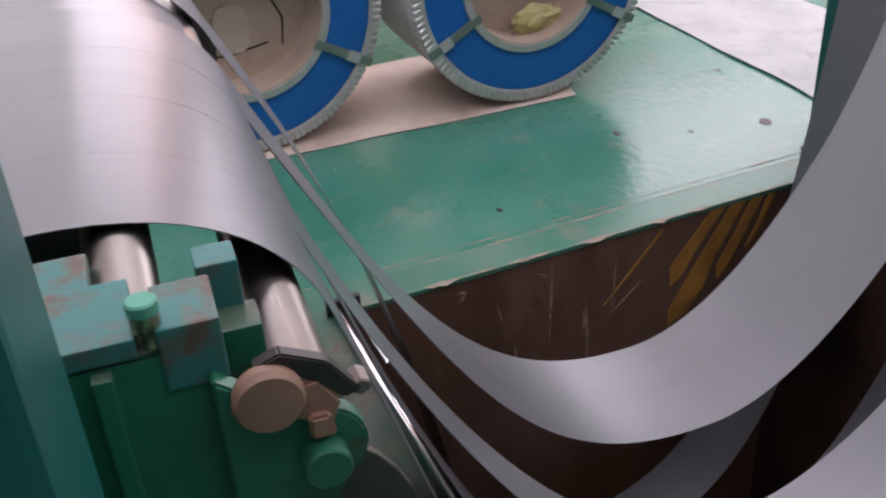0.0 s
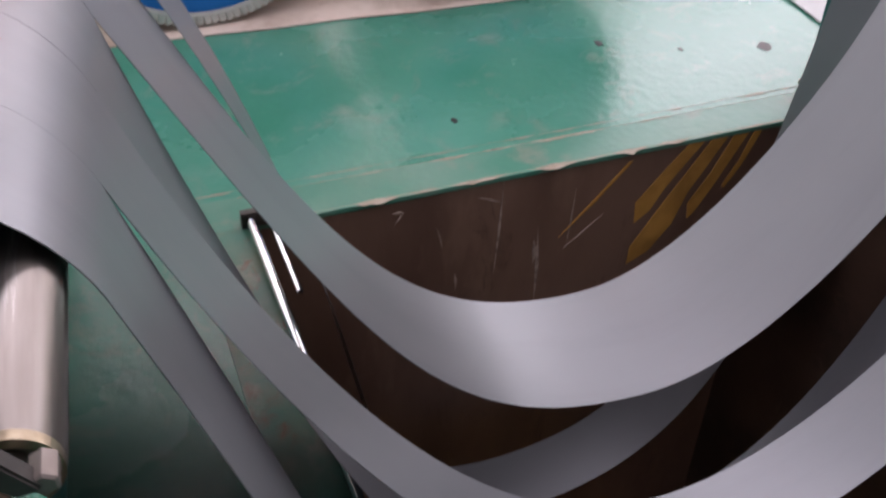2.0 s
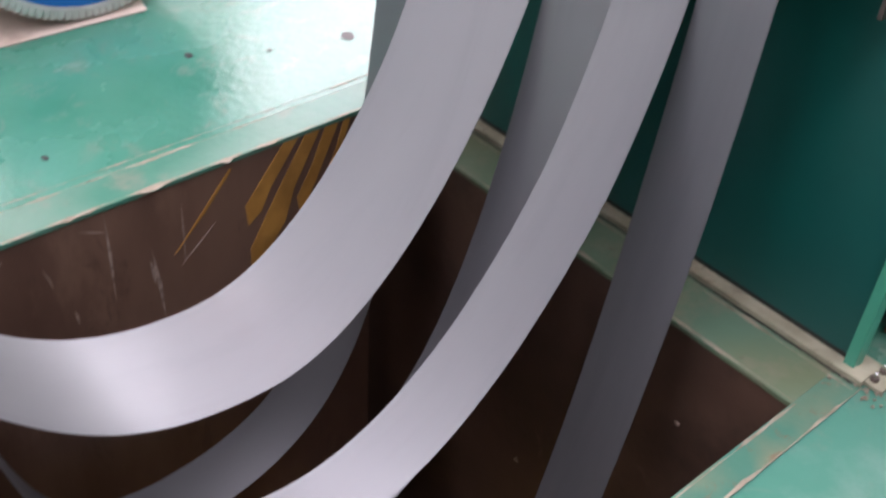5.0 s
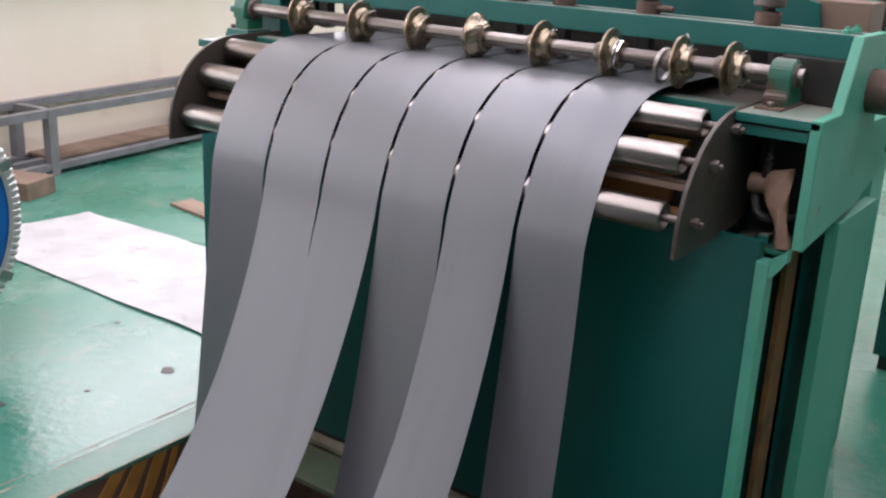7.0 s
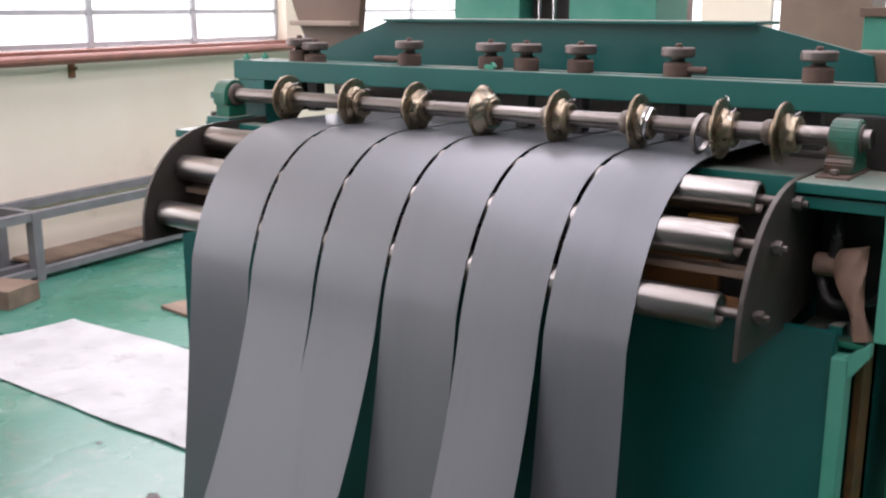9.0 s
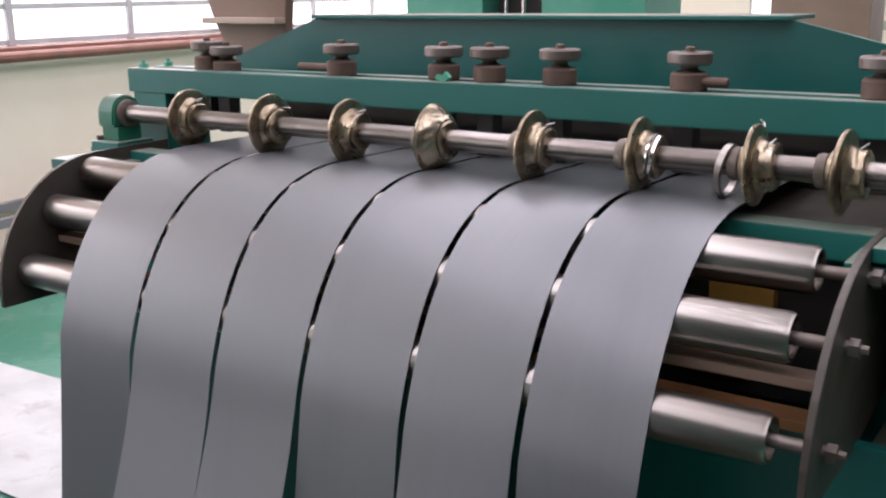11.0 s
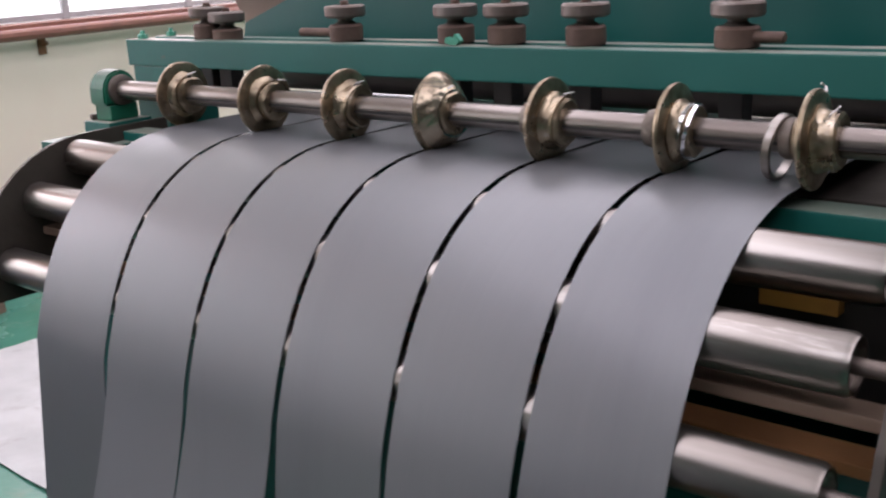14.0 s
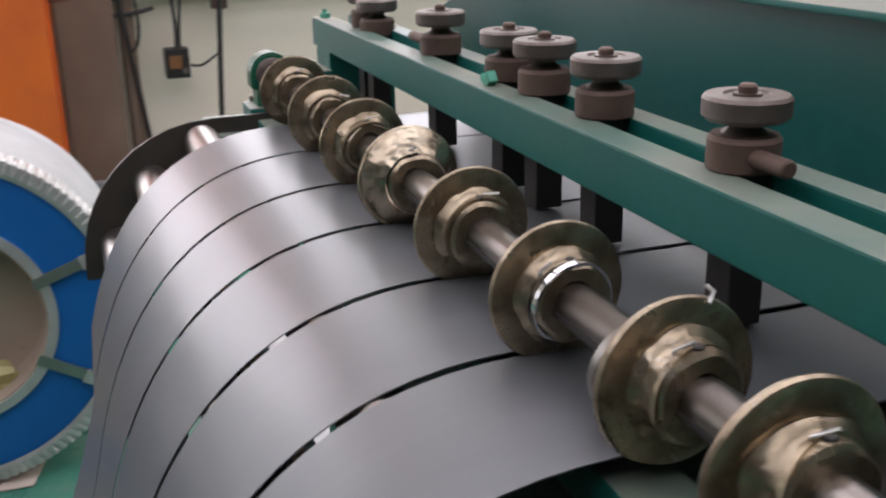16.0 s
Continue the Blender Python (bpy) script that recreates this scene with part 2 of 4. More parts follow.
GREENER = mat("scuffed_green", (0.012, 0.14, 0.08), 0.42, 0, (0.02, 0.10, 0.06), 7.0, 0.9, 0.2, 60.0, stain=(0.06, 0.03, 0.015), stain_scale=9.0, stain_lo=0.6, stain_hi=0.72)
RUSTY = mat("rusty_sheet", (0.22, 0.10, 0.03), 0.6, 0, (0.13, 0.055, 0.02), 4.0, 0.8, 0.15, 60.0, stain=(0.05, 0.03, 0.02), stain_scale=5.0)
TAPE = mat("grimy_tape", (0.20, 0.17, 0.14), 0.5, 0.2, (0.09, 0.07, 0.055), 30.0, 0.9, 0.4, 90.0, wear=(0.38, 0.35, 0.31), wear_scale=45.0)
LIP = mat("dusty_lip", (0.34, 0.33, 0.24), 0.7, 0, (0.24, 0.23, 0.16), 12.0, 0.9, 0.3, 60.0, wear=(0.10, 0.08, 0.06), wear_scale=18.0)
GLASS = glow("bright_sky_pane", (1.0, 1.0, 1.0), 1.6)
CABLE = mat("black_cable", (0.025, 0.022, 0.02), 0.5, bump=0.0)
ROOF = mat("roof_sheet", (0.38, 0.38, 0.39), 0.7, 0, (0.32, 0.32, 0.33), 2.0, 0.7, 0.1, 30.0)


# ---- building tools ----
def part(name, bm, material, parent=None, label="", smooth=False, m=None):
    me = bpy.data.meshes.new(name)
    bm.normal_update()
    bm.to_mesh(me)
    bm.free()
    if smooth:
        for p in me.polygons:
            p.use_smooth = True
        me.set_sharp_from_angle(angle=radians(35))
    me.materials.append(material)
    ob = new(name, me)
    if m is not None:
        ob.matrix_world = m
    if parent:
        ob.parent = parent
    if label:
        ob["label"] = label
    return ob


def thing(name, label, category, group="", m=None, kind=""):
    e = new(name)
    e.empty_display_size = 0.1
    if m is not None:
        e.matrix_world = m
    return tagged(e, label, category, group, kind)


def box(x0, x1, y0, y1, z0, z1, bevel=0.003, bm=None):
    own = bm or bmesh.new()
    r = bmesh.ops.create_cube(own, size=1.0)
    vs = r["verts"]
    for v in vs:
        v.co = Vector(((x0 + x1) / 2 + v.co.x * (x1 - x0), (y0 + y1) / 2 + v.co.y * (y1 - y0), (z0 + z1) / 2 + v.co.z * (z1 - z0)))
    if bevel:
        es = list({e for v in vs for e in v.link_edges})
        bmesh.ops.bevel(own, geom=es, offset=min(bevel, 0.3 * min(abs(x1 - x0), abs(y1 - y0), abs(z1 - z0))), segments=2, affect="EDGES", profile=0.7)
    return own


AX = {"x": Matrix.Rotation(radians(90), 4, "Y"), "y": Matrix.Rotation(radians(-90), 4, "X"), "z": Matrix.Identity(4)}


def lathe(profile, at, axis="z", seg=32, bm=None):
    """A turned solid: profile rows of (radius, height along the axis), from one end to the other, closed where radius is 0."""
    own = bm or bmesh.new()
    rings = []
    m = Matrix.Translation(at) @ AX[axis]
    for r, hgt in profile:
        if r < 1e-6:
            rings.append([own.verts.new(m @ Vector((0, 0, hgt)))])
        else:
            rings.append([own.verts.new(m @ Vector((r * math.cos(2 * math.pi * k / seg), r * math.sin(2 * math.pi * k / seg), hgt))) for k in range(seg)])
    for a, b in zip(rings, rings[1:]):
        for k in range(seg):
            q = [a[k % len(a)], a[(k + 1) % len(a)], b[(k + 1) % len(b)], b[k % len(b)]]
            q = list(dict.fromkeys(q))
            if len(q) > 2:
                own.faces.new(q)
    bmesh.ops.recalc_face_normals(own, faces=own.faces)
    return own


def cyl(r, h0, h1, at, axis="z", seg=32, edge=0.002, bm=None):
    return lathe([(0, h0), (r - edge, h0), (r, h0 + edge), (r, h1 - edge), (r - edge, h1), (0, h1)], at, axis, seg, bm)


def prism(outline, axis, a, b, bevel=0.0, bm=None):
    """A plate: an outline in the plane across axis ('x': y, z; 'y': x, z; 'z': x, y), from a to b along it."""
    own = bm or bmesh.new()
    place = {"x": lambda u, v, w: (w, u, v), "y": lambda u, v, w: (u, w, v), "z": lambda u, v, w: (u, v, w)}[axis]
    lo = [own.verts.new(place(u, v, a)) for u, v in outline]
    hi = [own.verts.new(place(u, v, b)) for u, v in outline]
    n = len(outline)
    fs = [own.faces.new(lo), own.faces.new(hi)] + [own.faces.new((lo[k], lo[(k + 1) % n], hi[(k + 1) % n], hi[k])) for k in range(n)]
    bmesh.ops.recalc_face_normals(own, faces=fs)
    if bevel:
        bmesh.ops.bevel(own, geom=list(own.edges), offset=bevel, segments=2, affect="EDGES")
    return own


def tube(points, r, seg=10, bm=None):
    own = bm or bmesh.new()
    pts = [Vector(p) for p in points]
    rings = []
    for k, p in enumerate(pts):
        d = (pts[min(k + 1, len(pts) - 1)] - pts[max(k - 1, 0)]).normalized()
        u = d.cross(Vector((0.13, 0.21, 1))).normalized()
        v = d.cross(u)
        rings.append([own.verts.new(p + r * (math.cos(2 * math.pi * j / seg) * u + math.sin(2 * math.pi * j / seg) * v)) for j in range(seg)])
    for a, b in zip(rings, rings[1:]):
        for j in range(seg):
            own.faces.new((a[j], a[(j + 1) % seg], b[(j + 1) % seg], b[j]))
    own.faces.new(rings[0]), own.faces.new(rings[-1])
    bmesh.ops.recalc_face_normals(own, faces=own.faces)
    return own


def bezier(p0, p1, p2, p3, n):
    out = []
    for k in range(n + 1):
        t = k / n
        a, b, c, d = (1 - t) ** 3, 3 * t * (1 - t) ** 2, 3 * t * t * (1 - t), t ** 3
        out.append(tuple(a * p0[i] + b * p1[i] + c * p2[i] + d * p3[i] for i in range(len(p0))))
    return out


# ---- the floor and the loop pit ----
PX0, PX1, PY0, PY1, PZ = -0.708, 0.884, -1.925, -0.322, -1.80
def build_floor():
    bm = bmesh.new()
    xs, ys = [-12, PX0, PX1, 12], [-12, PY0, PY1, 12]
    for i in range(3):
        for j in range(3):
            if (i, j) != (1, 1):
                c = [(xs[i], ys[j]), (xs[i + 1], ys[j]), (xs[i + 1], ys[j + 1]), (xs[i], ys[j + 1])]
                bm.faces.new([bm.verts.new((x, y, 0)) for x, y in c])
    bmesh.ops.remove_doubles(bm, verts=bm.verts, dist=1e-4)
    tagged(part("floor", bm, FLOOR), "green painted concrete floor, worn and glossy", "floor", kind="structure")
    t = 0.02
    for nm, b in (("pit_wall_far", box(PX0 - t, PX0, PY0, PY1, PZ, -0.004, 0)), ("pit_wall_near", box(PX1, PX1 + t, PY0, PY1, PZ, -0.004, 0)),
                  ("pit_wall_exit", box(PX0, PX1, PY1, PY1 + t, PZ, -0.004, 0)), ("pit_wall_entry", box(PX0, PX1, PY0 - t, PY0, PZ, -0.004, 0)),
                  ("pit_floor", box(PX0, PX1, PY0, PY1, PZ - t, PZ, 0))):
        tagged(part(nm, b, PITSHADE if nm in ("pit_wall_exit", "pit_floor") else PIT), "rust-brown steel lining of the loop pit", "pit lining", kind="structure")
    tagged(part("pit_floor_board", box(-0.68, 0.6, -1.66, -0.53, PZ + 0.001, PZ + 0.02), PITFLOOR), "ochre oil-stained board on the pit bottom", "board")
    # worn painted border of the pit, standing a little proud
    w = 0.13
    # floor paint darkened to stand in for the shade beside the tension stand
    oil = mat("shaded_floor_paint", (0.010, 0.050, 0.036), 0.30, 0, (0.016, 0.075, 0.052), 3.0, 0.9, 0.3, 14.0, stain=(0.012, 0.018, 0.014), stain_scale=2.4, stain_lo=0.5, stain_hi=0.7)
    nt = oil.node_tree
    # the painted shade thins out away from the machine's operator side
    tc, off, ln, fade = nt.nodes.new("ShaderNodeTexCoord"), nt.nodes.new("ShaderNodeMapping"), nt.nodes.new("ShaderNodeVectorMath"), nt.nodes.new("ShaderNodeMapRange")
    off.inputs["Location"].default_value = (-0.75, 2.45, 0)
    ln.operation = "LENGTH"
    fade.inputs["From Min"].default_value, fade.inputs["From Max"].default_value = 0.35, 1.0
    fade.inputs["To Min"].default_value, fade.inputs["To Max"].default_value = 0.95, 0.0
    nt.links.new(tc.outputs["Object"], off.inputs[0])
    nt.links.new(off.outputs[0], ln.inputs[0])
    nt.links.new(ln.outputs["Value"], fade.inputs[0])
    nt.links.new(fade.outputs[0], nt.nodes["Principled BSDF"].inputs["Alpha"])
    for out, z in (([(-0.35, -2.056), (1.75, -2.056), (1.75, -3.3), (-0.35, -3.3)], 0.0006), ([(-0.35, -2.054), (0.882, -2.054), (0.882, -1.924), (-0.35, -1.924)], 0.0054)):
        tagged(part("oil_patch", prism(out, "z", z, z + 0.0008), oil), "shade beside the tension stand, painted dark on the green floor", "stain", kind="structure")
    for nm, b in (("pit_border_far", box(PX0 - w, PX0 + 0.004, PY0 - w, PY1 + 0.17, -0.01, 0.005, 0.002)),
                  ("pit_border_near", box(PX1 - 0.004, PX1 + 0.07, PY0 - w, PY1 + 0.17, -0.01, 0.005, 0.002)),
                  ("pit_border_exit", box(PX0 + 0.004, PX1 - 0.004, PY1 - 0.004, PY1 + 0.17, -0.01, 0.005, 0.002)),
                  ("pit_border_entry", box(PX0 + 0.004, PX1 - 0.004, PY0 - w, PY0 + 0.004, -0.01, 0.005, 0.002))):
        tagged(part(nm, b, FARBORDER if nm == "pit_border_far" else KHAKI if nm == "pit_border_exit" else BORDER), "worn pale green steel edge round the pit", "pit edge", kind="structure")
    # paint worn through along the edges of the border: ragged strips of bare, dusty steel
    rw = random.Random(21)
    def ragged(x0, y0, x1, y1, wide, z=0.0055):
        n = int(max(abs(x1 - x0), abs(y1 - y0)) / 0.02)
        d = Vector((x1 - x0, y1 - y0)).normalized()
        side = Vector((-d.y, d.x))
        lo, hi = [], []
        for k in range(n + 1):
            p = Vector((x0, y0)).lerp(Vector((x1, y1)), k / n)
            g = max(0.0, noise.noise(Vector((k * 0.23, x0 * 9, y0 * 5))) + 0.12) * wide + 0.0012
            lo.append(p - side * g * rw.uniform(0.1, 0.5))
            hi.append(p + side * g * rw.uniform(0.6, 1.6))
        bm = bmesh.new()
        a = [bm.verts.new((p.x, p.y, z)) for p in lo]
        b = [bm.verts.new((p.x, p.y, z)) for p in hi]
        for k in range(n):
            bm.faces.new((a[k], a[k + 1], b[k + 1], b[k]))
        tagged(part("worn_edge", bm, CHIPPED), "ragged bare edge where the floor paint has worn off", "worn paint", kind="structure")
    ragged(PX0 - 0.004, PY1 + 0.1, PX0 - 0.004, PY0, 0.020)
    ragged(PX0 - 0.128, PY1 + 0.1, PX0 - 0.128, PY0, 0.009, 0.0056)
    ragged(PX0 - 0.165, PY1 + 0.3, PX0 - 0.165, PY0 - 0.1, 0.010, 0.0012)
    ragged(PX1 + 0.004, PY0, PX1 + 0.004, PY1, 0.007)
    ragged(PX1 + 0.070, PY0, PX1 + 0.070, PY1 + 0.17, 0.006)
    ragged(PX1 - 0.01, PY1 + 0.006, PX0, PY1 + 0.006, 0.012)
    ragged(PX0, PY1 + 0.146, PX1 + 0.06, PY1 + 0.146, 0.010)
    crack = [(PX0 + 0.02 * k, -0.1605 - 0.004 * abs(noise.noise(Vector((k * 0.31, 2.0, 0))))) for k in range(83)]
    tagged(part("crack", prism(crack + [(x, -0.1555) for x, y in reversed(crack)], "z", 0.0051, 0.0058), BLACK), "dark broken joint along the machine's foot", "crack", kind="structure")
    # crumbled concrete and bolts where the machine's corner stands on the floor
    crumbs = bmesh.new()
    for k in range(46):
        r = rw.uniform(0.0015, 0.006)
        c = bmesh.ops.create_icosphere(crumbs, subdivisions=1, radius=r)["verts"]
        at = Vector((0.955 + rw.gauss(0, 0.035), -0.150 + rw.gauss(0, 0.028), 0.005 + 0.4 * r))
        for v in c:
            v.co = at + Vector((v.co.x, v.co.y, v.co.z * 0.7)) * rw.uniform(0.7, 1.2)
    tagged(part("concrete_crumbs", crumbs, CHIPPED), "crumbs of broken concrete by the machine foot", "rubble", kind="stuff")
    # slanting hazard stripes on the far pit wall
    wall = bpy.data.objects["pit_wall_far"]
    for y0, z0, y1, z1, w in ((-1.108, -0.198, -1.097, -0.482, 0.006), (-1.118, -0.24, -1.113, -0.33, 0.008), (-1.227, -0.01, -1.238, -0.334, 0.004), (-1.545, -0.048, -1.512, -0.052, 0.004), (-1.515, -0.05, -1.54, -0.085, 0.003),
                              (-1.30, -0.05, -1.22, -0.09, 0.002), (-0.90, -0.20, -1.02, -0.30, 0.002), (-1.42, -0.12, -1.40, -0.20, 0.003), (-1.36, -0.30, -1.355, -0.36, 0.004), (-1.00, -0.09, -1.01, -0.30, 0.0025)):
        dv = Vector((y1 - y0, z1 - z0)).normalized()
        nx = Vector((-dv.y, dv.x)) * w
        mid = Vector(((y0 + y1) / 2, (z0 + z1) / 2)) + nx * 0.6
        bm = prism([(y0, z0), (mid.x + nx.x, mid.y + nx.y), (y1, z1), (mid.x - nx.x, mid.y - nx.y)], "x", PX0, PX0 + 0.0015)
        part("scratch", bm, SCAR, wall, "pale scratch")
    other = bpy.data.objects["pit_wall_exit"]
    for x, z, r in ((-0.30, -1.62, 0.022), (0.35, -0.45, 0.012), (0.62, -0.30, 0.010), (0.10, -0.95, 0.010)):
        bm = prism([(x - r, z), (x - 0.3 * r, z + 0.6 * r), (x + r, z + 0.2 * r), (x + 0.2 * r, z - 0.7 * r)], "y", PY1 - 0.0015, PY1)
        part("chip", bm, SCAR, other, "pale chip in the paint")
    rng = random.Random(4)
    for x, y, r in ((-1.13, -0.10, 0.035), (-1.32, -0.62, 0.02), (-1.02, -1.25, 0.018), (-2.35, 0.02, 0.03), (-1.62, 0.05, 0.015), (-1.2, -0.38, 0.012)):
        out = [(x + r * (0.6 + 0.6 * rng.random()) * math.cos(a), y + 0.7 * r * (0.6 + 0.6 * rng.random()) * math.sin(a)) for a in [k * math.pi / 5 for k in range(10)]]
        tagged(part("floor_stain", prism(out, "z", 0.0004, 0.0014), BLACK), "dark oil spot on the floor paint", "stain", kind="structure")
    for out in ([(-0.645, -0.008), (-0.592, -0.008), (-0.700, -0.150), (-0.740, -0.225), (-0.788, -0.262), (-0.795, -0.186)],
                [(-0.568, -0.008), (-0.514, -0.008), (-0.618, -0.190), (-0.655, -0.300), (-0.720, -0.385), (-0.790, -0.420), (-0.788, -0.355), (-0.690, -0.195)],
                [(-0.494, -0.008), (-0.444, -0.008), (-0.533, -0.188), (-0.575, -0.262), (-0.600, -0.290), (-0.610, -0.232), (-0.548, -0.130)],
                [(-0.425, -0.008), (-0.398, -0.008), (-0.444, -0.126), (-0.489, -0.200), (-0.500, -0.190), (-0.458, -0.110)],
                [(-0.837, -0.030), (-0.828, -0.034), (-0.930, -0.150), (-1.039, -0.253), (-0.938, -0.142)]):
        bm = prism(out, "x", PX0, PX0 + 0.002)
        part("hazard_stripe", bm, YELLOW, wall, "faded yellow paint stripe")


build_floor()


# ---- the steel strips ----
EDGES = [-0.590, -0.380, -0.175, 0.017, 0.217, 0.409, 0.592]
# bottom y and z, exit handle, two bottom handles, entry handle, exit lean, entry lean, entry y
LOOPS = [(-1.247, -1.02, 1.203, 0.69, 0.633, 1.359, -0.098, -0.532, -2.163), (-1.175, -0.130, 0.30, 0.408, 0.49, 0.80, -0.21, -0.50, -2.205),
         (-1.175, -0.1285, 0.30, 0.408, 0.49, 0.80, -0.21, -0.50, -2.197), (-1.39, -0.54, 1.796, 0.258, 0.313, 0.794, -0.157, -0.291, -2.214),
         (-1.251, -0.19, 0.501, 0.42, 0.483, 0.35, -0.25, -0.371, -2.231), (-1.215, -1.62, 1.12, 0.47, 0.361, 0.939, -0.072, -0.325, -2.247)]
SKEW = 0.085
SHIFT = [0.0, 0.032, 0.002, 0.01, 0.026, 0.0]


def strip_path(loop):
    """Rows of y, z, the gap's opening and the share of the entry side's skew."""
    yb, zb, he, hb, hc, hn, lean, back, ye = loop
    pts = [(1.15, 1.210), (0.8, 1.210), (0.35, 1.211), (0.1, 1.212)]
    pts += bezier((0.0, 1.213), (-0.187, 1.213), (-0.292, 1.097), (-0.343, 0.90), 18)
    d, e = Vector((lean, -1)).normalized(), Vector((back, 1)).normalized()
    out = [(y, z, 1.0, 0.0) for y, z in pts]
    fall = bezier((-0.343, 0.90), (-0.343 + d.x * he, 0.90 + d.y * he), (yb + hb, zb), (yb, zb), 36)[1:]
    out += [(y, z, max(0.0, 1 - (0.9 - z) / 0.5), 0.0) for y, z in fall]
    rise = bezier((yb, zb), (yb - hc, zb), (ye - e.x * hn, 0.95 - e.y * hn), (ye, 0.95), 36)[1:]
    out += [(y, z, 0.0, (k / 35) ** 2) for k, (y, z) in enumerate(rise)]
    over = bezier((ye, 0.95), (ye - 0.03, 1.03), (ye - 0.10, 1.115), (ye - 0.27, 1.130), 14)[1:]
    out += [(y, z, 0.03, 1.0) for y, z in over]
    return out + [(ye - 0.55, 1.142, 0.03, 1), (ye - 1.0, 1.15, 0.03, 1), (ye - 2.0, 1.16, 0.03, 1)]


def build_strips():
    for k, loop in enumerate(LOOPS):
        xc = (EDGES[k] + EDGES[k + 1]) / 2
        bm = bmesh.new()
        rows = []
        path = strip_path(loop)
        for i, (y, z, gap, skew) in enumerate(path):
            a, b = path[max(i - 1, 0)], path[min(i + 1, len(path) - 1)]
            t = Vector((0, b[0] - a[0], b[1] - a[1])).normalized()
            nrm = Vector((0, -t.z, t.y)) * 0.0006
            x0, x1 = EDGES[k] + 0.0054 * gap + SHIFT[k] * (1 - gap) * (1 - skew), EDGES[k + 1] - 0.0054 * gap + SHIFT[k] * 0.6 * (1 - gap) * (1 - skew)
            rows.append([bm.verts.new((x, y + s * nrm.y + SKEW * skew * (xc - x), z + s * nrm.z)) for x, s in ((x0, -1), (x1, -1), (x1, 1), (x0, 1))])
        for a, b in zip(rows, rows[1:]):
            for j in range(4):
                f = bm.faces.new((a[j], a[(j + 1) % 4], b[(j + 1) % 4], b[j]))
                f.smooth = True
        bm.faces.new(rows[0]), bm.faces.new(rows[-1])
        bmesh.ops.recalc_face_normals(bm, faces=bm.faces)
        ob = part("steel_strip", bm, STEEL)
        ob.data.set_sharp_from_angle(angle=radians(40))
        tagged(ob, "smooth grey slit steel strip hanging in a loop", "steel strip", "slit strips between the machines")


build_strips()


